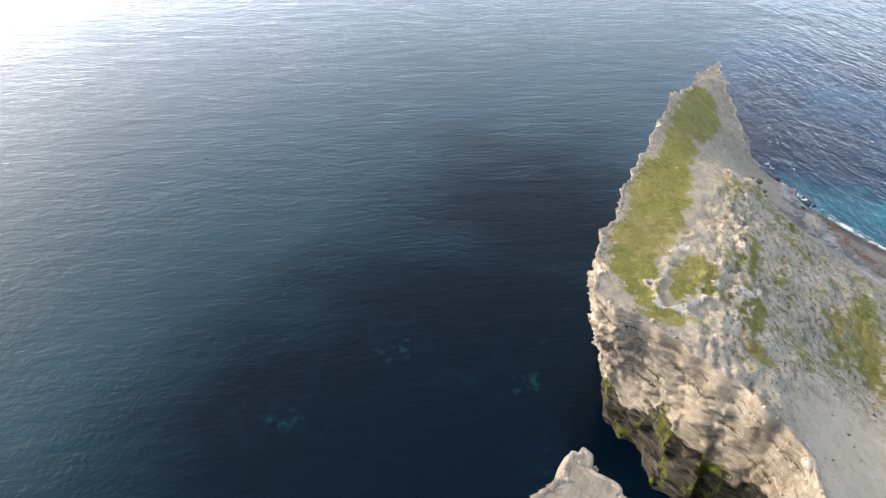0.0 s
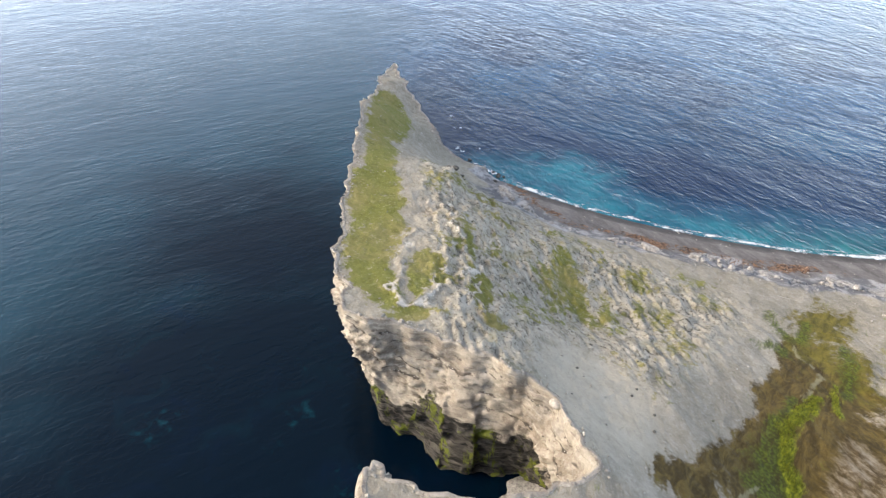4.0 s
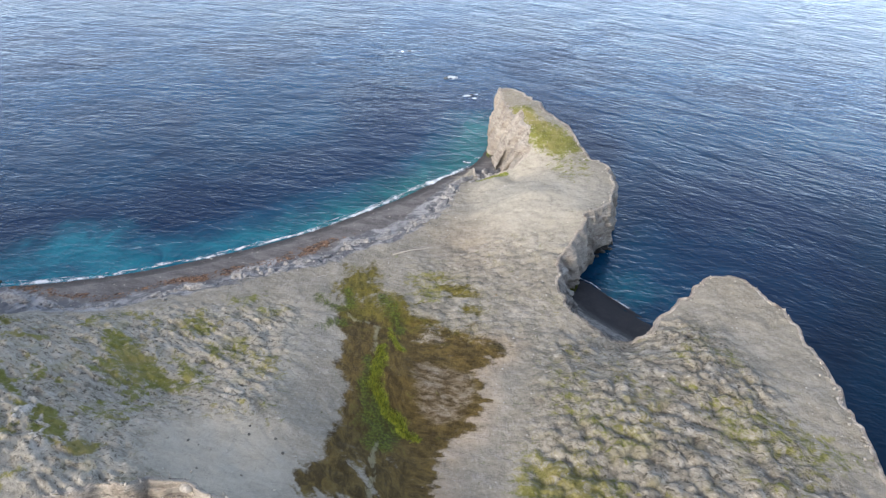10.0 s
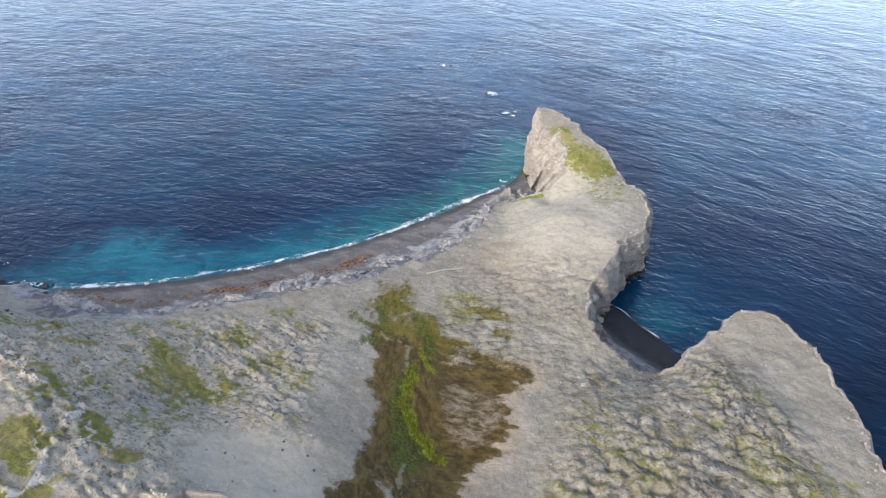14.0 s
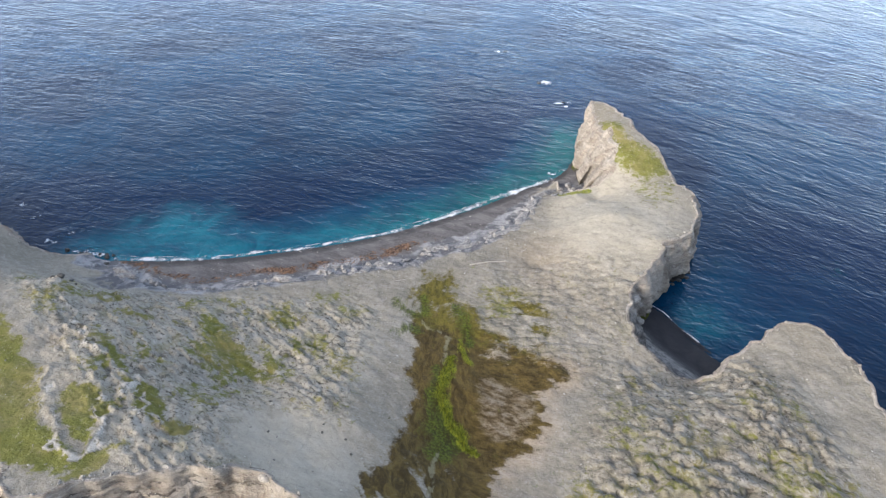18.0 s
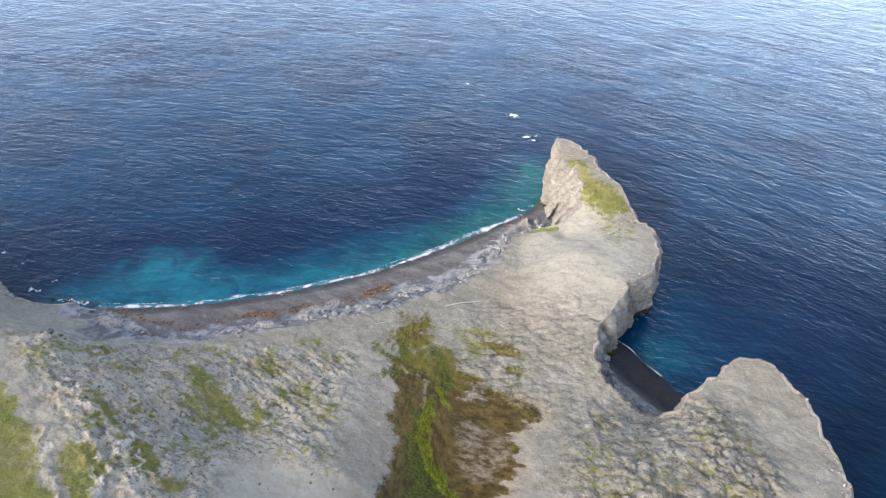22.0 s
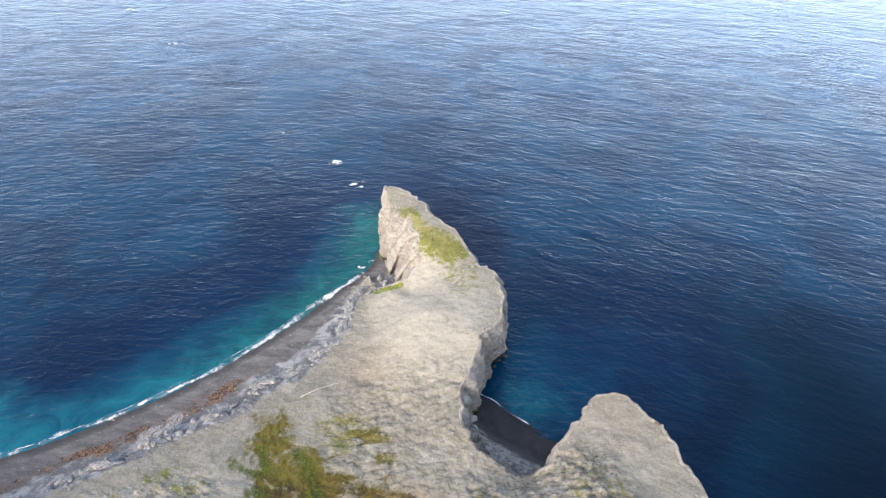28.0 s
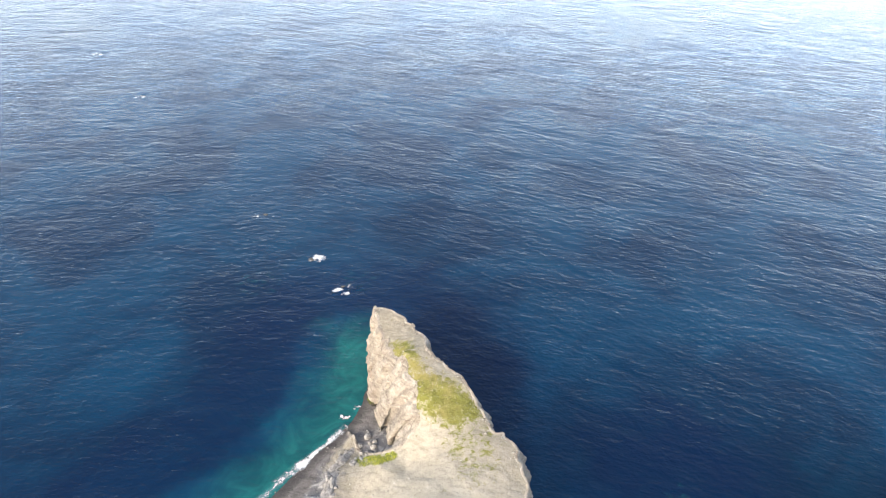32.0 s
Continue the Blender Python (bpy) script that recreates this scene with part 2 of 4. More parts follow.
def cliff_material():
    n = Nodes("cliff_rock")
    beds = n.where(0.22, 0.22, 1.9)
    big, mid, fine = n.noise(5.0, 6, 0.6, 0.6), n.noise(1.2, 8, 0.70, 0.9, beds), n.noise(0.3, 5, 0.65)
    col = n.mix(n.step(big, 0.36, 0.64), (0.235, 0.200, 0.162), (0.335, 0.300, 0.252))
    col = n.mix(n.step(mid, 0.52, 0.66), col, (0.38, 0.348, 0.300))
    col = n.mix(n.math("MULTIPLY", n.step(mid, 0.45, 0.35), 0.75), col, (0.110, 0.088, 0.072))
    col = n.mix(n.math("MULTIPLY", n.step(fine, 0.5, 0.7), 0.35), col, (0.50, 0.465, 0.41))
    # grey lichen in broad patches
    grey = n.step(n.noise(6, 5, 0.62, 0.8), 0.53, 0.66)
    col = n.mix(n.math("MULTIPLY", grey, 0.55), col, n.mix(mid, (0.115, 0.108, 0.100), (0.27, 0.255, 0.235)))
    # thin dark lines along the fissures
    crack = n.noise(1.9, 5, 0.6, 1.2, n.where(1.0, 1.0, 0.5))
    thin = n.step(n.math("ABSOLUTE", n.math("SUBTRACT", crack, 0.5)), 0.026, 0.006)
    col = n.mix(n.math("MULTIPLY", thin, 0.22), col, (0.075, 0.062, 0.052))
    spread = n.math("ADD", n.math("MULTIPLY", mid, 0.7), n.math("MULTIPLY", fine, 0.3))
    algae = n.step(n.math("SUBTRACT", n.attr("algae"), spread), -0.1, 0.1)
    # dark seams between the beds, with the ledges' shade painted in, spotted white
    seam_shade = n.math("MULTIPLY", n.step(n.attr("strata"), 0.26, 0.10), n.step(n.noise(3.0, 5, 0.65), 0.47, 0.56))
    col = n.mix(n.math("MULTIPLY", seam_shade, 0.85), col, (0.05, 0.042, 0.037))
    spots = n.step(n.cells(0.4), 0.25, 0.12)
    col = n.mix(n.math("MULTIPLY", spots, n.math("MULTIPLY", seam_shade, 0.8)), col, (0.7, 0.68, 0.64))
    loose = n.mix(n.step(n.noise(1.0, 6, 0.7), 0.36, 0.64), (0.075, 0.070, 0.066), (0.215, 0.198, 0.172))
    col = n.mix(n.step(n.math("ADD", n.attr("scree"), n.math("MULTIPLY", n.math("SUBTRACT", mid, 0.5), 0.9)), 0.25, 0.75), col, loose)
    weed = n.step(n.noise(2.4, 5, 0.65, 0.8, n.where(1.0, 1.0, 0.35)), 0.52, 0.61)
    col = n.mix(algae, col, n.mix(weed, n.mix(n.step(mid, 0.42, 0.62), (0.012, 0.011, 0.010), (0.075, 0.068, 0.060)), n.mix(fine, (0.045, 0.055, 0.008), (0.125, 0.145, 0.016))))
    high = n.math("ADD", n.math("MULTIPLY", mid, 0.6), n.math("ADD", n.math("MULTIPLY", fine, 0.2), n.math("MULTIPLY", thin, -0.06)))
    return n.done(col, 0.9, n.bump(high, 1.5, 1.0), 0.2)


def sea_material():
    n = Nodes("sea_water")
    shallow, patch = n.attr("shallow"), n.noise(9, 5, 0.62, 0.8)
    deep = n.mix(n.step(n.noise(45, 4, 0.55, 0.6), 0.35, 0.65), (0.0002, 0.0105, 0.032), (0.0003, 0.025, 0.060))
    deep = n.mix(n.math("MULTIPLY", n.attr("calm"), 0.8), deep, (0.0005, 0.0200, 0.029))
    # cliff shade and weak sky reflection painted in as near-black water
    deep = n.mix(n.attr("dim_lee"), deep, (0.0003, 0.0030, 0.0075))
    # weed-covered bottom shows nearly black through the water
    weed = n.step(n.math("SUBTRACT", n.attr("weed"), n.math("MULTIPLY_ADD", n.math("SUBTRACT", n.noise(15, 5, 0.6, 0.9), 0.5), 1.6, 0.5)), -0.5, 0.5)
    deep = n.mix(n.math("MULTIPLY", weed, 0.75), deep, (0.0002, 0.0062, 0.0280))
    teal = n.mix(n.step(patch, 0.3, 0.7), (0.003, 0.058, 0.092), (0.008, 0.112, 0.150))
    axes = n.node("ShaderNodeSeparateXYZ")
    n.put(axes.inputs[0], n.where())
    teal = n.mix(n.math("MULTIPLY", n.step(axes.outputs["X"], -55.0, 10.0), n.step(axes.outputs["Y"], 140.0, 165.0)), teal, n.mix(n.step(patch, 0.3, 0.7), (0.003, 0.052, 0.056), (0.007, 0.092, 0.090)))
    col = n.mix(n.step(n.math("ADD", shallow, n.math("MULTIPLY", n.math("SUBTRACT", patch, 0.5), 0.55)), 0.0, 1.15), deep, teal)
    reef = n.step(n.math("SUBTRACT", n.attr("reef"), n.noise(2.6, 5, 0.65, 0.3)), -0.10, 0.20)
    col = n.mix(reef, col, n.mix(patch, (0.001, 0.016, 0.028), (0.003, 0.045, 0.060)))
    wind = n.math("SUBTRACT", 1.0, n.math("MAXIMUM", n.math("MULTIPLY", n.attr("calm"), 0.62), n.math("MULTIPLY", n.attr("dim_lee"), 0.75)))
    gust = n.span(n.step(n.noise(38, 4, 0.55, 0.8), 0.3, 0.7), 0.75, 1.2)
    out, still = n.attr("east"), n.attr("calm")
    bay = n.math("MULTIPLY", n.math("SUBTRACT", 1.0, out), n.math("SUBTRACT", 1.0, still))

    def train(size, turn, long=0.42, detail=4, rough=0.58):
        return n.noise(size, detail, rough, 0.35, n.where(long, 1.0, 1.0, turn))

    def weighed(a, b, c):
        return n.math("ADD", n.math("MULTIPLY", a, bay), n.math("ADD", n.math("MULTIPLY", b, out), n.math("MULTIPLY", c, still)))

    swell = weighed(train(7.5, -16, 0.38, 3), train(7.5, -42, 0.36, 3), train(6.0, 70, 0.4, 3))
    chop = weighed(train(2.2, -16, 0.5), train(2.2, -40, 0.5), train(1.5, 72, 0.5))
    over = train(3.8, -60, 0.35)
    ripple = n.noise(0.85, 3, 0.6, 0.2, n.where(0.55, 1.0, 1.0, -30))
    force = n.math("MULTIPLY", wind, gust)
    normal = n.bump(n.math("MULTIPLY", swell, wind), SEA_SWELL, 1.0)
    normal = n.bump(n.math("MULTIPLY", over, n.math("MULTIPLY", bay, 1.0)), SEA_CROSS, 1.0, normal)
    normal = n.bump(n.math("MULTIPLY", chop, force), SEA_CHOP, 1.0, normal)
    normal = n.bump(n.math("MULTIPLY", ripple, force), 0.12, 1.0, normal)
    mat = n.done(col, 0.10, normal, 0.32)
    # gloss cut in the same zone, to dim the reflected sky further
    n.put(n.shader.inputs["Specular IOR Level"], n.math("MULTIPLY_ADD", n.attr("dim_lee"), -0.15, 0.32))
    n.shader.inputs["IOR"].default_value = 1.33
    n.shader.inputs["Specular Tint"].default_value = (0.72, 0.95, 1.0, 1.0)
    return mat


def foam_material():
    """Lacy foam: dense where the attribute is high, torn to nothing at its edges."""
    n = Nodes("sea_foam")
    f, g = n.noise(0.5, 5, 0.7), n.noise(0.9, 7, 0.78, 1.2)
    mat = n.done(n.mix(f, (0.46, 0.50, 0.52), (0.72, 0.74, 0.75)), 0.7, n.bump(f, 0.15))
    n.put(n.shader.inputs["Alpha"], n.step(n.math("SUBTRACT", n.attr("lace"), g), -0.10, 0.42))
    return mat


def rock_material(name, dark, light, size=0.6):
    n = Nodes(name)
    f, g = n.noise(size, 6, 0.66, 0.4), n.noise(size * 0.25, 4, 0.6)
    col = n.mix(n.step(f, 0.35, 0.65), dark, light)
    return n.done(n.mix(n.math("MULTIPLY", n.step(g, 0.5, 0.7), 0.4), col, tuple(min(1, v * 1.3) for v in light)), 0.88, n.bump(f, 0.25, 0.8))


def wood_material():
    n = Nodes("bleached_wood")
    f = n.noise(0.3, 5, 0.6, 0.0, n.where(0.3, 4, 4, 15))
    return n.done(n.mix(f, (0.22, 0.20, 0.165), (0.38, 0.35, 0.30)), 0.85, n.bump(f, 0.03))


def sand_material():
    n = Nodes("black_sand")
    f, g = n.noise(2.5, 5, 0.6, 0.5), n.noise(0.25, 3, 0.6)
    sand = n.mix(n.step(f, 0.35, 0.7), (0.016, 0.015, 0.017), (0.034, 0.031, 0.033))
    lift = n.node("ShaderNodeSeparateXYZ")
    n.put(lift.inputs[0], n.where())
    sand = n.mix(n.math("MULTIPLY", n.step(lift.outputs["Z"], 0.45, 0.05), 0.6), sand, (0.010, 0.011, 0.015))
    scree = n.mix(n.step(n.noise(1.1, 6, 0.7), 0.36, 0.62), (0.07, 0.066, 0.064), (0.215, 0.200, 0.180))
    rise = n.math("ADD", lift.outputs["Z"], n.math("MULTIPLY", n.math("SUBTRACT", n.noise(2.2, 6, 0.7, 0.6, n.where(1.0, 0.5, 1.0, 20)), 0.5), 3.4))
    return n.done(n.mix(n.step(rise, 1.5, 2.9), sand, scree), n.span(f, 0.6, 0.9), n.bump(g, 0.10), 0.2)


GROUND, CLIFF, SEA, FOAM = ground_material(), cliff_material(), sea_material(), foam_material()
GREY_ROCK = rock_material("grey_scarp_rock", (0.12, 0.115, 0.108), (0.27, 0.258, 0.24))
PALE_ROCK = rock_material("pale_rock", (0.18, 0.163, 0.14), (0.30, 0.28, 0.245))
DARK_ROCK = rock_material("wet_dark_rock", (0.02, 0.02, 0.02), (0.08, 0.075, 0.065))
WOOD, SAND = wood_material(), sand_material()


# ---- the island's shape ----
def fbm(x, y, size, octaves=4, rough=0.5, seed=0):
    """Smooth value noise, about -1 to 1, on arrays."""
    x, y = np.asarray(x, float) / size, np.asarray(y, float) / size
    total, weight, amp = np.zeros(np.broadcast(x, y).shape), 0.0, 1.0
    for k in range(octaves):
        s = seed * 17.31 + k * 7.77
        i, j = np.floor(x), np.floor(y)
        u, v = x - i, y - j
        u, v = u * u * u * (u * (6 * u - 15) + 10), v * v * v * (v * (6 * v - 15) + 10)

        def corner(a, b):
            h = np.sin((i + a) * 127.1 + (j + b) * 311.7 + s * 74.7) * 43758.5453
            return 2 * (h - np.floor(h)) - 1

        n = (corner(0, 0) * (1 - u) + corner(1, 0) * u) * (1 - v) + (corner(0, 1) * (1 - u) + corner(1, 1) * u) * v
        total, weight = total + amp * n, weight + amp
        x, y, amp = x * 2.03 + 5.1, y * 2.03 - 3.7, amp * rough
    return total / weight * 1.6


def smooth(value, low, high):
    t = np.clip((np.asarray(value, float) - low) / (high - low), 0, 1)
    return t * t * (3 - 2 * t)


def flowing(points, step=2.0, closed=False):
    """A smooth line (Catmull-Rom) through rows of numbers, in steps of about that many metres."""
    p = np.array(points, float)
    p = np.vstack([p[-1:], p, p[:2]]) if closed else np.vstack([2 * p[0] - p[1], p, 2 * p[-1] - p[-2]])
    out = []
    for a, b, c, d in zip(p, p[1:], p[2:], p[3:]):
        n = max(2, int(np.hypot(*(c - b)[:2]) / step))
        for t in np.arange(n) / n:
            out.append(0.5 * (2 * b + (c - a) * t + (2 * a - 5 * b + 4 * c - d) * t**2 + (3 * b - a - 3 * c + d) * t**3))
    if not closed:
        out.append(p[-2])
    return np.array(out)


def distance(x, y, line, closed=False):
    """Metres from points to a line of x, y rows, and the index of the nearest row."""
    x, y = np.ravel(x), np.ravel(y)
    p = line[:, :2]
    q = np.roll(p, -1, 0) if closed else p[1:]
    p = p if closed else p[:-1]
    best, which = np.full(len(x), 1e9), np.zeros(len(x), int)
    for k, (a, b) in enumerate(zip(p, q)):
        d = b - a
        t = np.clip(((x - a[0]) * d[0] + (y - a[1]) * d[1]) / max(d @ d, 1e-9), 0, 1)
        r = np.hypot(x - a[0] - t * d[0], y - a[1] - t * d[1])
        near = r < best
        best[near], which[near] = r[near], k
    return best, which


def inside(x, y, ring):
    x, y = np.ravel(x), np.ravel(y)
    order = np.argsort(y)
    xs, ys = x[order], y[order]
    hit = np.zeros(len(x), bool)
    for a, b in zip(ring[:, :2], np.roll(ring[:, :2], -1, 0)):
        if a[1] == b[1]:
            continue
        i, j = np.searchsorted(ys, min(a[1], b[1])), np.searchsorted(ys, max(a[1], b[1]))
        hit[i:j] ^= xs[i:j] < (b[0] - a[0]) * (ys[i:j] - a[1]) / (b[1] - a[1]) + a[0]
    out = np.zeros(len(x), bool)
    out[order] = hit
    return out


def area(x, y, ring, closed=True):
    """Signed metres inside a ring, positive within."""
    r = flowing(ring, 2.0, True)
    d, _ = distance(x, y, r, True)
    return np.where(inside(x, y, r), d, -d)


# The rim of the island, counter-clockwise seen from above: x, y, and how far the cliff's foot lies outside it.
BEACH_RIM = [(22.5, 196.5, 1), (9, 187, 1), (-2.5, 177, 1), (-27.5, 162, 1), (-48, 153.8, 1), (-66.5, 148.5, 1), (-84.5, 146, 1), (-97.5, 145.5, 1)]
WATERLINE = [(24, 194, 0), (11, 183.8, 0), (-1, 174, 0), (-26, 158.8, 0), (-47, 150.5, 0), (-66, 145.2, 0), (-84, 142.6, 0), (-97, 142, 0)]
INNER_SOUTH = [(-112, 138.5, 4), (-124, 144, 5), (-142, 153.5, 4), (-156, 163.5, 3), (-165, 170.5, 2), (-173, 177, 0.6)]
SOUTH_RIM = [(-169.5, 171.5, 0.3), (-158, 157, 0.3), (-146, 141, 0.3), (-135, 126, 0.4), (-120, 109.5, 0.4), (-106, 94, 0.4), (-98, 84.5, 0.2), (-86, 72.5, -0.8), (-72, 59.5, -2.0)]
NEAR_RIM = [(-63.5, 54.8, -2.5), (-57, 57.5, 2.5), (-44, 62, 6), (-36, 62.3, 3), (-29.5, 61.5, 2), (-25, 57.5, 2), (-21.6, 55, 1.5), (-21.8, 50.5, 1.5), (-24, 45.5, 1.5), (-27.5, 41, 1.2), (-31, 38.7, 1), (-34.3, 37.9, 1), (-37.4, 37.1, 0.8), (-40.2, 36.3, 0.8)]
BACK_RIM = [(-38, 32, 2), (-28, 10, 3), (-8, -12, 3), (30, -14, 3), (58, 8, 3), (70, 40, 3)]
HEAD_RIM = [(75, 72, 2), (76, 81, 2), (76.5, 88, 2), (77.5, 96, 2), (76.5, 103, 2), (73.5, 110.5, 2), (68, 113.3, 2), (62, 110.4, 2), (56.5, 105.5, 2.5)]
COVE_RIM = [(51, 102.2, 4), (45.5, 100.2, 6), (40.5, 102, 7.5), (37, 108.5, 7), (35.5, 115, 5), (36, 121, 3.5), (37.5, 127.5, 3), (42.5, 134, 2.5), (46.5, 140, 2), (52, 144, 2)]
NORTH_RIM = [(57, 149, 1.5), (59.6, 156, 1.5), (58.5, 165, 2), (55.5, 181, 2), (52, 190, 2), (48.6, 199, 2), (46.5, 211, 2), (41, 219.5, 1.5), (37.8, 223.5, 1.2)]
NORTH_FACE = [(37, 215, 5), (38, 205, 8), (40, 196, 10), (41.5, 188, 10), (39.5, 181.5, 8), (35, 179, 5), (29, 181, 1.5), (25.5, 186, 1), (24, 192, 1)]
RIM = flowing(BEACH_RIM + INNER_SOUTH + SOUTH_RIM + NEAR_RIM + BACK_RIM + HEAD_RIM + COVE_RIM + NORTH_RIM + NORTH_FACE, 1.1, True)
SHORE = flowing(WATERLINE, 2.0)
# bites and noses along the crumbling edge, none along the beach
bite = smooth(distance(RIM[:, 0], RIM[:, 1], SHORE)[0], 6, 18)
RIM[:, :2] += bite[:, None] * np.c_[1.15 * fbm(RIM[:, 0], RIM[:, 1], 8, 3, 0.6, 15) + 0.5 * fbm(RIM[:, 0], RIM[:, 1], 2.6, 2, 0.6, 12), 1.15 * fbm(RIM[:, 0], RIM[:, 1], 8, 3, 0.6, 16) + 0.5 * fbm(RIM[:, 0], RIM[:, 1], 2.6, 2, 0.6, 18)]

# Heights of the ground: x, y, z at summits, saddles and hollows.
SOUTH_HEIGHTS = [(-175, 177, 7), (-150, 152, 13), (-130, 122, 20), (-110, 97, 21), (-90, 76, 22), (-72, 60, 24), (-60, 56, 25), (-98, 103, 20), (-92, 114, 16),
                 (-131, 130, 16), (-57, 74, 21), (-80, 85, 20.5), (-73, 94, 19), (-72, 120, 8), (-60, 109, 12), (-48, 95, 12), (-112, 133, 6), (-135, 146, 9)]
VALLEY_HEIGHTS = [(-43, 90, 12), (-36, 61, 23), (-25, 67, 19), (-26, 85, 15), (-20, 56, 23), (-21, 103, 10.5), (-12, 133, 5.5), (-42, 132, 6), (3, 110, 7.4), (4, 140, 5.5),
                  (-1, 78, 11), (18, 140, 6), (-19, 78, 16), (-90, 124, 5.5), (-65, 126, 5.5), (10, 60, 14), (-36, 38, 25), (-10, 0, 26)]
NORTH_HEIGHTS = [(36, 113, 10), (36, 155, 12), (25, 88, 12), (38, 82, 14), (51, 89, 14), (70, 111, 13.5), (45, 98, 9.5), (45, 142, 14), (59, 154, 13.3), (41, 199, 15),
                 (39, 220, 15), (47, 190, 16.5), (56, 182, 13.5), (29, 174, 6.6), (20, 166, 4), (75, 75, 13), (60, 10, 14), (10, 150, 4.5), (42, 186, 14.5), (39.5, 200, 16), (35, 172, 8), (27, 184, 3)]


def surface(rows, soft=0.6):
    """A smooth sheet (thin plate) near the given heights."""
    p = np.array(rows, float)
    r = np.hypot(p[:, None, 0] - p[:, 0], p[:, None, 1] - p[:, 1])
    n = len(p)
    side = np.c_[np.ones(n), p[:, :2] / 100]
    m = np.block([[r + soft * np.eye(n) * 4, side], [side.T, np.zeros((3, 3))]])
    w = np.linalg.solve(m, np.r_[p[:, 2], 0, 0, 0])

    def at(x, y):
        out = w[n] + w[n + 1] * x / 100 + w[n + 2] * y / 100
        for k in range(n):
            out = out + w[k] * np.hypot(x - p[k, 0], y - p[k, 1])
        return out

    return at


BASE = surface(SOUTH_HEIGHTS + VALLEY_HEIGHTS + NORTH_HEIGHTS)


def mounds(x, y, size, seed):
    """Rounded lumps, 0 in the gaps to 1 on top, one to each uneven cell of that size."""
    x, y = x / size, y / size
    i, j = np.floor(x), np.floor(y)
    best = np.full(x.shape, 9.0)
    for a in (-1, 0, 1):
        for b in (-1, 0, 1):
            h = np.sin((i + a) * 127.1 + (j + b) * 311.7 + seed * 74.7) * 43758.5453
            k = np.sin((i + a) * 269.5 + (j + b) * 183.3 + seed * 31.3) * 24634.6345
            best = np.minimum(best, np.hypot(x - i - a - 0.1 - 0.8 * (h - np.floor(h)), y - j - b - 0.1 - 0.8 * (k - np.floor(k))))
    return np.clip(1 - (best / 0.85) ** 2, 0, 1)


def hummocks(x, y):
    """How lumpy the southern slope and the eastern head are, and how bare and smooth the rest."""
    bare = smooth(1.1 - np.hypot((x + 27 + 0.5 * (y - 68)) / 15, (y - 70) / 15), 0, 0.6)
    slope = smooth(-16 - x, 0, 12) * smooth(126 - y, 0, 12) * smooth(x + y, 4, 18) * (1 - 0.9 * bare)
    lawn = smooth(x - 61.5 - 0.12 * (88 - y), -2, 4)
    head = smooth(x - 16 - 0.25 * (y - 80), 0, 14) * smooth(108 - y, 0, 12) * (1 - 0.85 * lawn)
    ridge = smooth(1 - np.abs(x - 56 + 0.25 * (y - 82)) / 7, 0, 0.8) * smooth(100 - y, 0, 6)
    head = np.maximum(head, 1.25 * ridge)
    head = np.maximum(head, 0.42 * smooth(1.15 - np.hypot((x - 23) / 27, (y - 119) / 26), 0, 0.5))
    return slope, head, np.maximum(bare, 0.7 * lawn)


def scarp_wander(x, y):
    """The scarp behind the beach runs in noses and bays."""
    return 2.2 * fbm(x, y, 9, 3, 0.55, 3) + 1.2 * np.abs(fbm(x, y, 4, 2, 0.5, 19)) - 0.5


def ground_height(x, y, fine=True):
    """The height of the ground, with the beach and the scarp behind it."""
    x, y = np.ravel(np.asarray(x, float)), np.ravel(np.asarray(y, float))
    z = BASE(x, y)
    d, k = distance(x, y, SHORE)
    # beach width narrows towards both ends
    along = k / len(SHORE)
    wide = 3.0 + 13.5 * smooth(along, 0.0, 0.28) * smooth(1.0 - along, 0.0, 0.2)
    edge = d + scarp_wander(x, y)
    sea_side = (np.interp(x, SHORE[::-1, 0], SHORE[::-1, 1]) < y) & (x > -103) & (x < 26)
    d = np.where(sea_side, -d, d)
    edge = np.where(sea_side, 0.0, edge)
    low = 0.02 + 0.13 * d + 0.25 * smooth(d, 2.5, 4)
    near = np.hypot(x + 35, y - 150) < 110
    up = np.where(near, smooth(edge + 2.4 * np.abs(fbm(x, y, 4.0, 3, 0.55, 4)) - 0.8, wide - 1.0, wide + 4.2), 1.0)
    z = np.minimum(low, z) * (1 - up) + z * up
    if fine:
        slope, head, bare = hummocks(x, y)
        u, v = 0.77 * x - 0.64 * y, 0.64 * x + 0.77 * y
        patchy = 0.45 + 0.75 * smooth(fbm(x, y, 9, 3, 0.55, 7), -0.5, 0.5)
        z = z + up * 0.46 * slope * patchy * (mounds(u / 2.3, v, 1.5, 5) - 0.4 + 0.5 * fbm(u / 2.6, v, 0.9, 3, 0.6, 12))
        z = z + up * 1.15 * head * patchy * (mounds(x / 1.25, y, 2.3, 6) - 0.4 + 0.35 * mounds(x, y, 1.15, 8))
        z = z + up * (0.10 + 0.25 * slope + 0.2 * head) * (1 - 0.5 * bare) * fbm(x, y, 2.6, 3, 0.55, 9)
        z = z + up * 0.5 * fbm(x, y, 16, 3, 0.5, 9) + up * (0.06 + 0.14 * slope) * fbm(u / 3, v, 1.6, 3, 0.55, 11)
        z = z + 0.42 * smooth(fbm(x, y, 4, 3, 0.6, 23), -0.7, 0.3) * np.maximum(smooth(1.4 - crest_distance(x, y), 0, 1.2), 0) * up
    return z


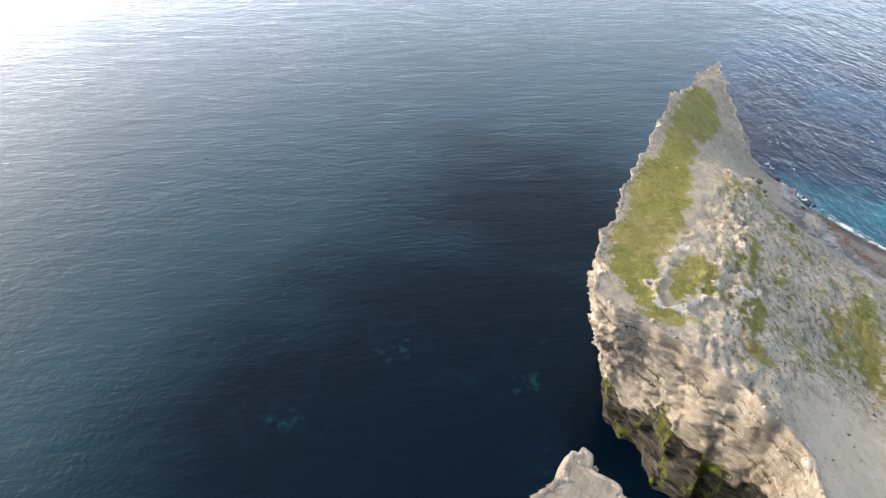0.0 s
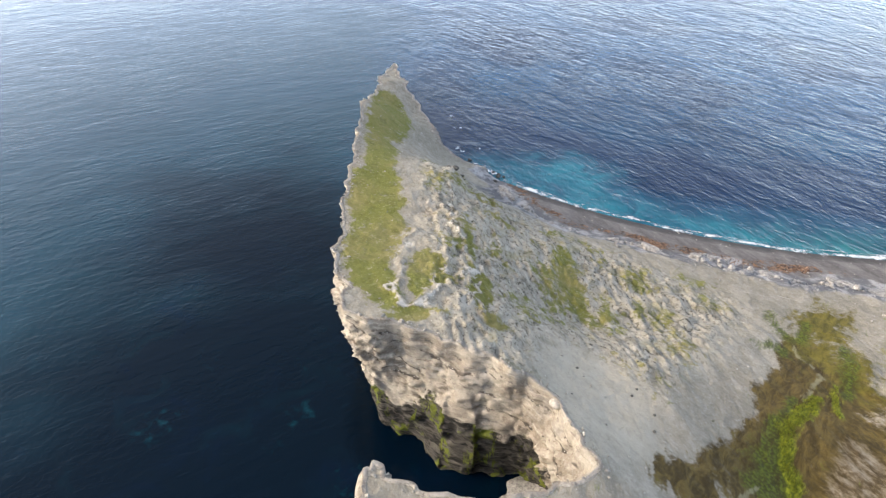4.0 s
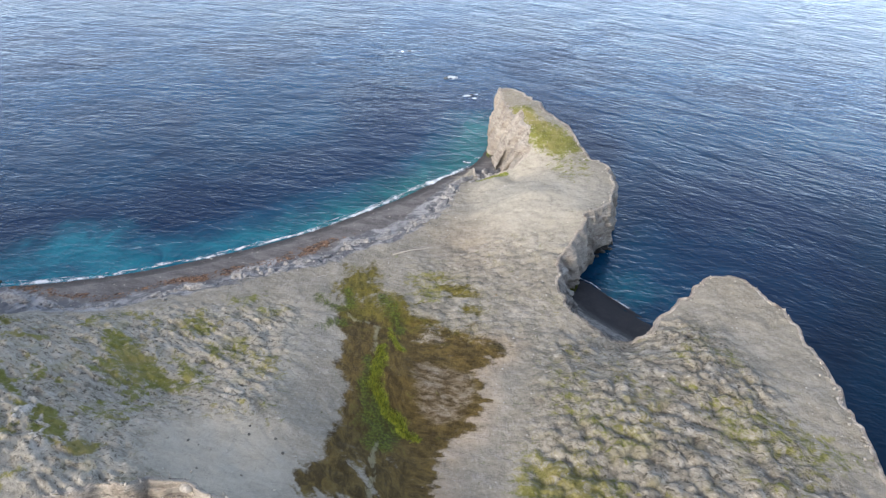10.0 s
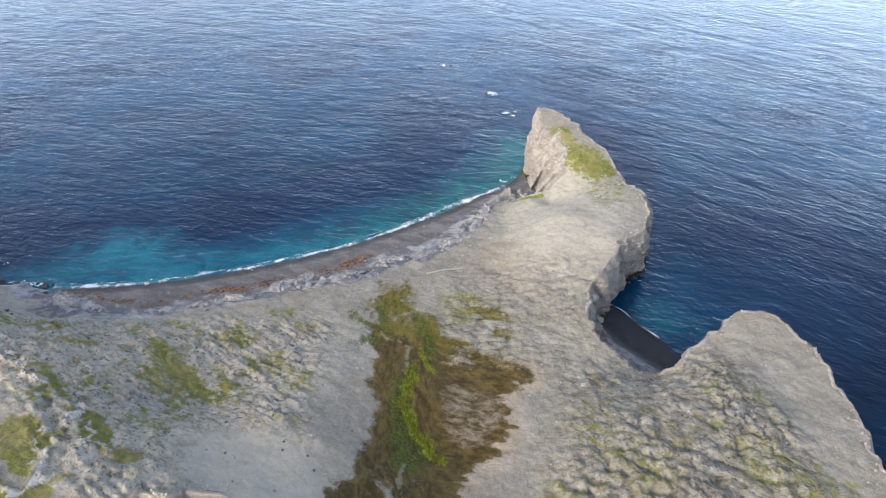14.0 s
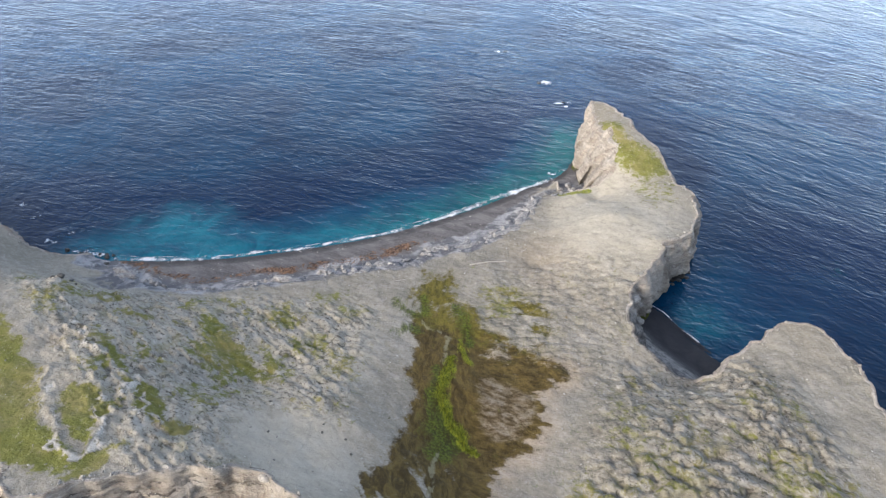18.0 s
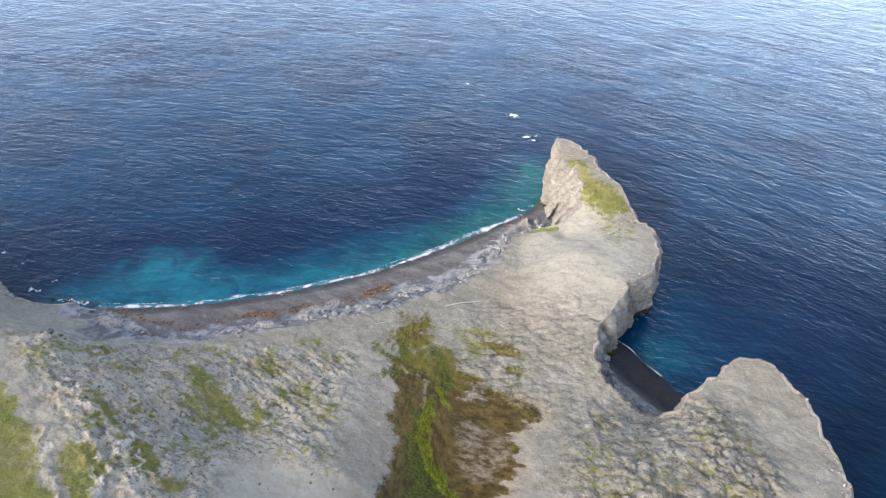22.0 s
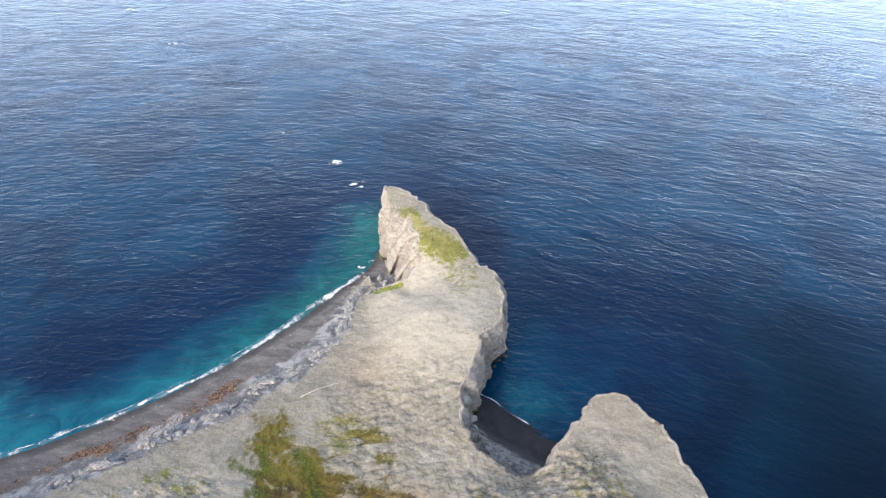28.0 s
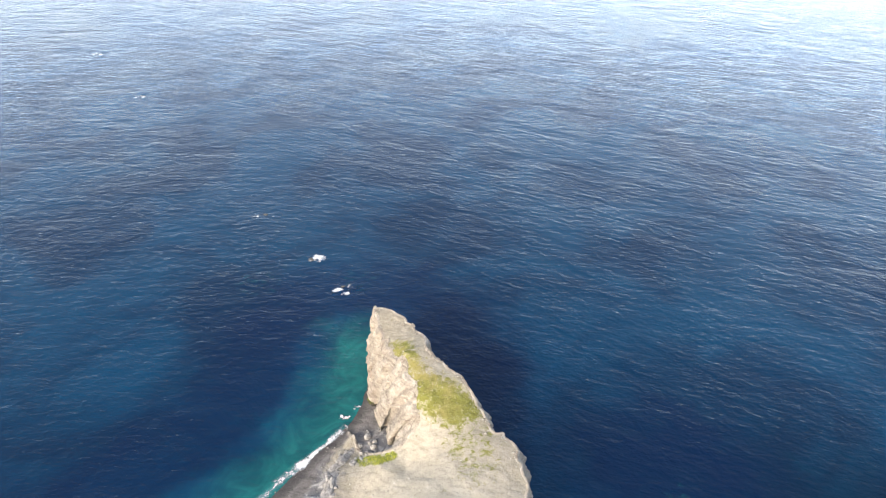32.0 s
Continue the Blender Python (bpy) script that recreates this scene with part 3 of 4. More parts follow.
CRESTS = [[(-77.4, 82.8), (-72.7, 78.2), (-71.7, 74.1), (-65.4, 67), (-60.3, 62.9), (-58.4, 63.1), (-55, 67)], [(-84, 103), (-79.9, 98.8), (-73.1, 90.6), (-68, 87.6), (-63.8, 84.2), (-58.7, 78.3), (-55.3, 74.1), (-50.4, 70.8)], [(-67.1, 81.9), (-63.2, 77.5), (-59.8, 70.9), (-58, 65.5)]]


def crest_distance(x, y):
    """Metres to the pale earth ridges that wind over the southern plateau."""
    wx, wy = x + 2.2 * fbm(x, y, 4, 4, 0.6, 61), y + 2.2 * fbm(x, y, 4, 4, 0.6, 62)
    return np.min([distance(wx, wy, flowing([(*c, 0) for c in line], 2.0))[0] for line in CRESTS], axis=0) + 0.4 * fbm(x, y, 2.2, 3, 0.6, 63)


# ---- plant cover and stains, in plan ----
PLATEAU_TURF = [(-145.1, 140.2), (-142.7, 146.9), (-133.1, 140.8), (-125.4, 136.2), (-114.2, 117.9), (-99.7, 102.5), (-92, 96), (-84.6, 88.5), (-77.8, 82.6), (-73.4, 75.4), (-68.7, 69.2), (-63.6, 64.9), (-60.2, 64), (-53, 65.9), (-55, 61.5),
                (-56.9, 57.5), (-59.1, 58), (-62.1, 59.7), (-66, 58.8), (-72.4, 61.5), (-76.7, 64.9), (-81.8, 70.5), (-88.2, 76.5), (-93.2, 80.6), (-97.2, 85.6), (-108.9, 101.2), (-119.2, 111), (-125.4, 118)]
TURF_PATCHES = [[(-70.9, 77), (-67.2, 79.4), (-63.7, 77.1), (-60.1, 72.9), (-59.4, 68.8), (-60, 65.8), (-63.9, 68)],
                [(-72.8, 93.7), (-68.6, 91.4), (-62.5, 85.1), (-57.8, 83.4), (-54, 79.2), (-51, 76.9), (-50.7, 73.8), (-45.5, 72.3), (-44.8, 70.3), (-47.9, 68.4), (-50.1, 71.1), (-53, 72.3), (-56.7, 75.4), (-61, 81.3), (-66.9, 87)]]
OLIVE_PATCHES = [[(-59.1, 107.7), (-55.2, 109.7), (-45.5, 99.4), (-41.5, 93.9), (-36.8, 91.5), (-38.3, 90.1), (-42.8, 91.5), (-47.8, 91.7), (-54.1, 99.3)], [(-38.8, 105.9), (-34.3, 105.8), (-28.6, 100.4), (-24.1, 99.5), (-30.1, 97.7), (-35.1, 100.6)],
                 [(-38.4, 122.1), (-31.5, 125.7), (-29.5, 121.7), (-35.3, 119.5)], [(18, 72), (22.6, 70), (27.1, 69.5), (31, 64), (33, 58), (16, 58)], [(2, 130), (12.5, 129.5), (12, 118), (8, 116), (3, 118)],
                 [(38, 90), (41.5, 89), (41.5, 76), (38, 76)], [(50, 90), (54, 88), (60, 95), (57, 97)], [(50, 78), (62, 76), (74, 64), (62, 62), (50, 68)]]
MOSS = [(-13.4, 137.2), (-7.5, 137.5), (-5, 133.3), (-3.5, 123.5), (0, 120.6), (2.9, 117.7), (3.6, 113.5), (10, 108.1), (16.3, 102), (20.6, 99), (17.6, 95), (14.8, 92.4), (13.8, 88.5), (13.3, 84), (11.5, 78), (7.6, 75.1), (6.3, 72.5), (4.5, 69.9), (4.6, 64),
        (3.5, 52), (-6, 52), (-8.5, 60), (-15.1, 61.5), (-16.9, 66.1), (-14.2, 70.3), (-12.9, 74.7), (-11.1, 80.4), (-10.7, 86), (-11.5, 92.7), (-11.8, 100), (-11.9, 108), (-13, 114.4), (-13.8, 121)]
HOLLOW = [(2, 97), (8, 95.8), (13.2, 92), (12, 83), (9.5, 79.8), (4.9, 79.8), (1.6, 84)]
GREY_SPOT = [(3.3, 104.5), (6.3, 105.8), (9.7, 103.5), (6.1, 101.9)]
LUSH = [(-4.2, 102, 0.8), (-4.2, 97, 1.1), (-4.6, 91.8, 1.2), (-3.5, 86.4, 1.1), (-1.4, 82.4, 1.0), (0.5, 79.2, 0.9), (2, 77.3, 0.6)]
LUSH_SPUR = [(-3, 109, 0.6), (-2, 104.5, 0.9), (-0.8, 100.4, 0.7)]
DEEP_GREEN = [(-6.2, 99, 0.7), (-6, 91.6, 1.3), (-5.2, 85.4, 2.4), (-4.2, 80.5, 3.1), (-4.6, 76, 1.8)]
GREEN_ARMS = [[(-17.6, 122.4, 0.9), (-14.5, 118.5, 1.1), (-11.9, 116, 0.9)], [(-16.2, 109.7, 1.3), (-13.5, 112, 1.5), (-12, 110.5, 1.2)], [(-11.5, 124, 1.1), (-10.4, 118, 1.2)], [(-3, 121, 1.2), (-1.5, 113, 1.4), (-0.8, 108, 1.0)]]
TRICKLES = [[(-11, 115, 0.5), (-8, 112, 0.5), (-5.6, 110.6, 0.5), (-5.4, 104, 0.5), (-5, 100, 0.4)], [(-5, 76, 0.5), (-5, 70, 0.6), (-5.2, 64, 0.6), (-5.2, 56, 0.6)]]
NORTH_TURF = [(38.5, 207), (43.6, 205), (45.6, 191.6), (51.5, 187.3), (56, 180), (54, 176), (46, 176), (40.2, 183.5), (37.5, 189), (40, 193)]
FACE_TURF = [(24, 182), (26, 176), (33.5, 174.5), (32, 178), (27, 181)]


def zones(x, y):
    """How far each kind of cover has taken the ground, 0 to 1."""
    wx, wy = x + 1.1 * fbm(x, y, 5, 5, 0.65, 71), y + 1.1 * fbm(x, y, 6, 4, 0.6, 72)

    def cover(ring, soft):
        return smooth(area(wx, wy, [(*p, 0) for p in ring]), -soft, soft)

    def stream(rows):
        line = flowing(rows, 1.5)
        d, k = distance(wx, wy, line)
        return smooth(1 - d / line[k, 2], -1.3, 0.9)

    d, k = distance(x, y, SHORE)
    along = k / len(SHORE)
    wide = 3.0 + 13.5 * smooth(along, 0.0, 0.28) * smooth(1.0 - along, 0.0, 0.2)
    near = np.hypot(x + 35, y - 150) < 110
    edge = d + scarp_wander(x, y)
    beach = (1 - smooth(edge, wide - 1.5, wide + 1)) * near
    crest = smooth(1.25 - crest_distance(x, y), 0, 0.9) * smooth(fbm(x, y, 2.4, 4, 0.65, 77), -0.5, 0.25)
    grass = 1.12 * cover(PLATEAU_TURF, 2.5) - 0.40 * smooth(fbm(x, y, 3.5, 4, 0.6, 81), 0.15, 0.6)
    for ring in TURF_PATCHES:
        grass = np.maximum(grass, 0.95 * cover(ring, 1.3))
    for k, ring in enumerate(OLIVE_PATCHES):
        grass = np.maximum(grass, (0.80, 0.66, 0.60, 0.62, 0.52, 0.45, 0.45, 0.46)[k] * cover(ring, 3.5))
    grass = np.maximum(grass, 0.82 * cover(NORTH_TURF, 3.5))
    grass = np.maximum(grass, 0.42 * smooth(1.1 - np.hypot((x - 50) / 9, (y - 168) / 16), 0, 0.8))
    slope, head, smooth_ground = hummocks(x, y)
    speck = smooth(fbm(x, y, 8, 5, 0.65, 73), -0.1, 0.5) * (slope * 0.60 + np.minimum(head, 1) * 0.42)
    grass = np.maximum(grass, speck) * (1 - 0.9 * crest)
    east = smooth(x - 0.05 * (y - 90), -2.0, 4.0)
    strands = (1 - east) * (1.5 * fbm(x + 0.55 * y, y * 0.35 - x * 0.2, 2.0, 4, 0.6, 76)) + east * 2.4 * fbm(x * 0.4, y + 0.3 * x, 2.2, 4, 0.6, 79)
    within = area(x + 0.6 * fbm(x, y, 4, 4, 0.6, 71), y + 0.6 * fbm(x, y, 4, 4, 0.6, 72), [(*p, 0) for p in MOSS])
    soft = 1.6 + 2.6 * east * smooth(y, 92, 104) + 1.6 * smooth(y, 110, 122)
    moss = smooth((within + strands) / soft, -1, 1)
    moss = moss - 0.5 * smooth(fbm(x, y * 0.6, 4.5, 4, 0.6, 78), 0.1, 0.5) * smooth(y, 112, 122)
    moss = moss - 0.40 * smooth(fbm(x * 0.35, y + 0.3 * x, 2.6, 4, 0.62, 80), 0.05, 0.5) * east * smooth(y, 98, 108)
    moss = moss - 0.62 * smooth(fbm(x + 0.5 * y, y * 0.4, 2.2, 4, 0.62, 82), 0.12, 0.5) * smooth(76 - y, 0, 9) * (1 - east)
    wisps = 0.78 * smooth(1.15 - np.hypot((x - 9) / 12, (y - 116) / 15), 0, 0.7) * smooth(fbm(x * 0.35 + 0.1 * y, y + 0.25 * x, 2.4, 4, 0.6, 83), -0.1, 0.4)
    moss = np.clip(np.maximum(moss, wisps * east), 0, 1) - 0.5 * cover(GREY_SPOT, 1.5)
    hollow = cover(HOLLOW, 2.0)
    lush = np.maximum(stream(LUSH), 0.8 * stream(LUSH_SPUR))
    lush = np.maximum(lush, 0.95 * cover(FACE_TURF, 1))
    deep = stream(DEEP_GREEN)
    for line in GREEN_ARMS:
        deep = np.maximum(deep, 0.9 * stream(line))
    trickle = np.max([stream(line) for line in TRICKLES], axis=0)
    spot = smooth(fbm(x, y, 7, 4, 0.6, 75), -0.25, 0.45)
    wrack = smooth(1 - np.abs(d - (wide - 6.0) - 1.5 * fbm(x, y, 11, 3, 0.5, 74)) / 3.4, 0, 0.8) * smooth(along, 0.28, 0.45) * near * (d < wide) * (0.42 + 0.45 * spot)
    slate = smooth(edge, wide - 6.5, wide - 2.5) * (1 - smooth(edge, wide + 4.0, wide + 7.5)) * near * smooth(along, 0.05, 0.15)
    slate = np.maximum(slate, 0.5 * smooth(1 - np.hypot((x + 82) / 30, (y - 127) / 7), 0, 0.7))
    warm = 0.55 * smooth(1 - np.hypot((x + 79) / 7, (y - 93) / 5), 0, 0.8) + 0.22 * smooth(1 - np.hypot((x - 19) / 16, (y - 141) / 22), 0, 0.8)
    warm = np.maximum(warm, 0.6 * smooth(within, -6, 1) * east * smooth(110 - y, 0, 10))
    pale = np.maximum(0.72 * smooth(1 - np.hypot((x - 38) / 24, (y - 160) / 45), 0, 0.7), 0.95 * crest)
    pale = np.maximum(np.maximum(pale, 0.70 * smooth_ground * (x < 30)), 0.55 * slope)
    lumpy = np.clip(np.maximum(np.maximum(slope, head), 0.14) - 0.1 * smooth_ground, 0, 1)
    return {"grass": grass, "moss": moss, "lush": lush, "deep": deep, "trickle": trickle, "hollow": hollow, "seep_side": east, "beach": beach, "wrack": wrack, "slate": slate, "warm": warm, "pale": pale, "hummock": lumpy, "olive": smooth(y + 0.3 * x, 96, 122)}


def sheet(name, verts, faces, material, attrs=None, smooth_shade=True):
    me = bpy.data.meshes.new(name)
    verts, faces = np.asarray(verts, np.float32), np.asarray(faces, np.int32)
    me.vertices.add(len(verts))
    me.vertices.foreach_set("co", verts.ravel())
    me.loops.add(faces.size)
    me.loops.foreach_set("vertex_index", faces.ravel())
    me.polygons.add(len(faces))
    me.polygons.foreach_set("loop_start", np.arange(0, faces.size, faces.shape[1], dtype=np.int32))
    if smooth_shade:
        me.polygons.foreach_set("use_smooth", np.ones(len(faces), bool))
    for key, values in (attrs or {}).items():
        me.attributes.new(key, "FLOAT", "POINT").data.foreach_set("value", np.asarray(values, np.float32))
    me.materials.append(material)
    me.update(calc_edges=True)
    return new(name, me)


def grid_faces(rows, cols, wrap=False):
    i, j = np.meshgrid(np.arange(rows - 1), np.arange(cols if wrap else cols - 1), indexing="ij")
    k = (j + 1) % cols
    return np.stack([i * cols + j, i * cols + k, (i + 1) * cols + k, (i + 1) * cols + j], -1).reshape(-1, 4)


def make_ground():
    step = 0.32
    xs, ys = np.arange(-178, 82, step), np.arange(-18, 228, step)
    gx, gy = np.meshgrid(xs, ys, indexing="ij")
    x, y = gx.ravel(), gy.ravel()
    within = inside(x, y, RIM)
    x2, y2 = x[within], y[within]
    z = np.zeros(len(x))
    z[within] = ground_height(x2, y2)
    number = np.full(len(x), -1)
    number[within] = np.arange(within.sum())
    quads = number[grid_faces(len(xs), len(ys))]
    quads = quads[(quads >= 0).all(1)][:, ::-1]
    verts = np.c_[x2, y2, z[within]]
    return sheet("ground", verts, quads, GROUND, zones(x2, y2))


def make_cliffs():
    """The island's sides: a band that starts a little inside the rim, rolls over it and falls below the sea."""
    line = flowing(RIM, 0.4, True)
    n = len(line)
    tangent = np.roll(line[:, :2], -1, 0) - np.roll(line[:, :2], 1, 0)
    for _ in range(6):
        tangent = (np.roll(tangent, 1, 0) + tangent + np.roll(tangent, -1, 0)) / 3
    tangent /= np.linalg.norm(tangent, axis=1)[:, None] + 1e-9
    out = np.c_[tangent[:, 1], -tangent[:, 0]]
    middle = line[:, :2] - out * 1.0
    if inside(middle[:, 0] , middle[:, 1], RIM).mean() < 0.5:
        out = -out
    rim = line[:, :2] + out * (0.5 * fbm(line[:, 0], line[:, 1], 4, 3, 0.6, 21))[:, None]
    top = ground_height(*(line[:, :2] - out * 0.3).T)
    keel = line[:, :2].copy()
    for _ in range(60):
        keel = (np.roll(keel, 2, 0) + keel + np.roll(keel, -2, 0)) / 3
    keel = np.where(smooth(line[:, 0], -30, -22)[:, None] > 0, keel * 0.5 + rim * 0.5, keel)
    s = np.arange(n) * 0.4
    verts, algae, scree, strata = [], [], [], []
    rows = 105
    north = smooth(line[:, 0], 5, 20)
    for k in range(rows):
        if k < 5:
            r = 0.8 * (1 - k / 4.0)
            p = rim - out * r
            z = ground_height(*p.T) + (0.04 - 0.25 * (k == 0) + 0.05 * k / 4) * smooth(top, 0, 1) - 0.3 * smooth(1.5 - top, 0, 1)
        else:
            v = (k - 4) / (rows - 5)
            z = top * (1 - v) - 3.0 * v + 0.1 * (1 - v)
            tall = smooth(top, 1.5, 8)
            push = line[:, 2] * (v ** 0.8)
            w = z + 0.10 * s + 2.3 * fbm(s, z * 0.8, 11, 5, 0.6, 31)
            w = w + 0.5 * np.sin(w * 1.1)
            bed, leaf = w / 2.9 - np.floor(w / 2.9), w / 1.05 - np.floor(w / 1.05)
            bs, bz = s / 3.4 + 0.25 * fbm(s, z, 3, 2, 0.5, 36) + np.floor(w / 2.9) * 0.37, np.floor(w / 2.9)
            block = np.sin(np.floor(bs) * 12.99 + bz * 78.23) * 43758.54
            block = block - np.floor(block)
            upper = smooth(v, 0.70, 0.35)
            face = 0.3 + 0.7 * smooth(48 - np.hypot(line[:, 0] + 43, line[:, 1] - 56), 0, 14)
            broken = smooth(fbm(s, z, 9, 3, 0.55, 32), -0.5, 0.3)
            ribs = (0.3 + 0.7 * upper) * (0.3 + 0.7 * broken) * face * (1.6 * bed**2 + 0.45 * leaf**2) + 0.6 * block * upper * face
            ribs = ribs + 1.2 * fbm(s, z * 0.5, 9, 3, 0.5, 33) + 0.5 * np.abs(fbm(s + 0.8 * z, z * 0.5, 3.0, 3, 0.55, 39)) + 0.45 * np.abs(fbm(s - 0.6 * z, z, 1.6, 3, 0.6, 46)) + 0.22 * fbm(s, z, 0.9, 2, 0.5, 34) - 1.4
            slab = np.sin(np.floor(s / 2.7 + 0.5 * fbm(s, z * 0.4, 6, 3, 0.5, 44)) * 41.7) * 4375.85
            slab = slab - np.floor(slab)
            flutes = 1.6 * slab + fbm(s, z * 0.2, 6.0, 4, 0.6, 38) * 1.0 + 0.7 * np.abs(fbm(s, z * 0.3, 1.7, 3, 0.6, 39)) + 0.35 * block + 0.25 * bed**2 + 0.2 * fbm(s, z, 0.9, 2, 0.5, 34) - 0.9
            ribs = ribs * (1 - north) + flutes * north
            push = push + tall * ribs * min(1, v * 6)
            push = push - tall * 1.2 * smooth(3.5 - z + 1.5 * fbm(s, z * 0, 7, 3, 0.5, 35), 0, 4)
            cave = smooth(20 - np.hypot(line[:, 0] + 43, line[:, 1] - 59), 0, 9)
            push = push - 1.3 * cave * smooth(9 - z + 2.5 * fbm(s, z * 0, 6, 3, 0.5, 43), 0, 3)
            p = rim + (keel - rim) * float(smooth(v, 0.0, 0.3)) + out * push[:, None]
        verts.append(np.c_[p, z])
        # low values mark the recess under each ledge, painted dark as shade
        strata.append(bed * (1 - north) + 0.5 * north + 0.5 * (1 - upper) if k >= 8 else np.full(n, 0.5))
        reach = 3.0 + 8.0 * smooth(30 - np.hypot(line[:, 0] + 43, line[:, 1] - 58), 0, 12) + 3.0 * smooth(18 - np.hypot(line[:, 0] + 40, line[:, 1] - 59), 0, 9)
        algae.append(smooth(reach - z + 2.0 * fbm(s, z, 5, 3, 0.5, 41), 0, 4) * smooth(top, 2, 6) * 0.95)
        scree.append(smooth(1.15 - np.hypot((p[:, 0] - 40) / 10, (p[:, 1] - 108) / 13), 0, 0.5))
    faces = grid_faces(rows, n, True)
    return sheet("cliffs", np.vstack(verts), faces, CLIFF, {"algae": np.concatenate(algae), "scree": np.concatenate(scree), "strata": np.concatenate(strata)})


REEFS = [(-72, 49, 7), (-81, 58, 5), (-89.6, 30, 9), (-81.5, 8, 8), (-56, 45, 6), (-71, 41, 4), (96, 151, 8), (64, 151, 9), (57, 132, 8), (5, 265, 18), (38, 258, 14)]


def make_sea():
    def spread(lo, hi, fine, far):
        mid = np.arange(lo, hi, fine)
        grow = fine * np.cumsum(1.22 ** np.arange(1, 60))
        grow = grow[grow < far]
        return np.r_[lo - grow[::-1], mid, hi + grow]

    xs, ys = spread(-220, 150, 1.5, 3300), spread(20, 300, 1.5, 3300)
    gx, gy = np.meshgrid(xs, ys, indexing="ij")
    x, y = gx.ravel(), gy.ravel()
    d, k = distance(x, y, np.vstack([[(33, 222, 0), (31, 212, 0), (28, 202, 0)], SHORE]))
    along = k / (len(SHORE) + 3)
    shallow = smooth(1 - d / (23 + 8 * smooth(along, 0.72, 0.95) + 5 * fbm(x, y, 12, 4, 0.55, 51)), 0.0, 1.0)
    lagoon = smooth(1 - np.hypot((x + 82) / 31, (y - 157) / 21) + 0.22 * fbm(x, y, 10, 4, 0.55, 52), 0.0, 0.85)
    cove = smooth(1 - np.hypot((x - 55) / 11, (y - 126) / 11) + 0.3 * fbm(x, y, 6, 3, 0.5, 58), 0, 0.8) * 0.55
    reef = np.zeros(len(x))
    for cx, cy, size in REEFS:
        reef = np.maximum(reef, 0.43 * smooth(1 - np.hypot(x - cx, y - cy) / (1.5 * size), 0, 0.9))
    verts = np.c_[x, y, 0 * x]
    faces = grid_faces(len(xs), len(ys))[:, ::-1]
    # sheltered water by the cliffs and the head: calmer, and darkened as if shaded
    dim_lee = np.maximum(np.maximum(smooth(90 - np.hypot(x + 60, y - 40) + 8 * fbm(x, y, 20, 3, 0.5, 57), 0, 48), smooth(1 - np.hypot((x + 118) / 62, (y - 80) / 48) + 0.16 * fbm(x, y, 20, 4, 0.55, 57), -0.15, 0.8)), 0.85 * smooth(x - 0.55 * (y - 60), 45, 110) * smooth(130 - np.hypot(x - 75, y - 75), 0, 70))
    calm = np.maximum(smooth(55 - np.hypot(x + 55, y - 35), 0, 20), smooth(-0.72 * x - 0.69 * (y - 30) + 10 * fbm(x, y, 40, 3, 0.5, 55), 0, 45))
    weed = smooth(d, 14, 24) * smooth(62 - d, 0, 34) * smooth(y - 120, 0, 20)
    weed = np.maximum(weed, 1.1 * smooth(1 - np.hypot((x + 125) / 32, (y - 172) / 22), 0, 0.6))
    weed = np.maximum(weed, 0.8 * smooth(1 - np.hypot((x - 95) / 40, (y - 150) / 55), 0, 0.7))
    return sheet("sea", verts, faces, SEA, {"shallow": np.maximum(np.maximum(shallow, lagoon * 0.9), cove), "reef": reef, "dim_lee": dim_lee, "east": smooth(x + 0.3 * (y - 200) + 8 * fbm(x, y, 30, 2, 0.5, 56), 25, 95) * (1 - calm), "calm": calm, "weed": weed})


def make_cove_sand():
    xs, ys = np.arange(36, 66, 0.6), np.arange(98, 146, 0.6)
    gx, gy = np.meshgrid(xs, ys, indexing="ij")
    x, y = gx.ravel(), gy.ravel()
    line = np.array([(40.5, 139.5, 0), (42.7, 135.2, 0), (47.4, 128.2, 0), (50.1, 122.8, 0), (53, 118.6, 0), (58.5, 112.5, 0)])
    d, _ = distance(x, y, flowing(line, 2.0))
    a, b = line[0, :2], line[-1, :2]
    side = np.sign((b[0] - a[0]) * (y - a[1]) - (b[1] - a[1]) * (x - a[0]))
    z = np.maximum(-1.0, -side * d * 0.09) + np.where(side < 0, np.minimum(3.2, 0.45 * np.maximum(0, d - 7.5)), 0) + 0.06 * fbm(x, y, 5, 3, 0.5, 81)
    return sheet("cove_beach", np.c_[x, y, z], grid_faces(len(xs), len(ys))[:, ::-1], SAND)


def make_beach_end():
    """Gravel between the end of the beach and the foot of the northern cliff."""
    xs, ys = np.arange(20, 38, 0.5), np.arange(176, 208, 0.5)
    gx, gy = np.meshgrid(xs, ys, indexing="ij")
    x, y = gx.ravel(), gy.ravel()
    line = flowing([(11, 183.8, 0), (24, 194, 0), (29.5, 202, 0), (34, 214, 0)], 2.0)
    d, _ = distance(x, y, line)
    d = np.where(np.interp(x, line[:, 0], line[:, 1]) < y, -d, d)
    z = 0.14 * d + 0.05 * fbm(x, y, 3, 3, 0.5, 83)
    one, none = np.ones(len(x)), np.zeros(len(x))
    scarp = smooth(z, 0.6, 1.8)
    cover = {"beach": one, "grass": none, "moss": none, "lush": none, "wrack": none, "slate": scarp, "warm": none, "pale": none, "olive": none, "hummock": none, "deep": none, "trickle": none, "hollow": none, "seep_side": none}
    return sheet("beach_end", np.c_[x, y, z], grid_faces(len(xs), len(ys))[:, ::-1], GROUND, cover)


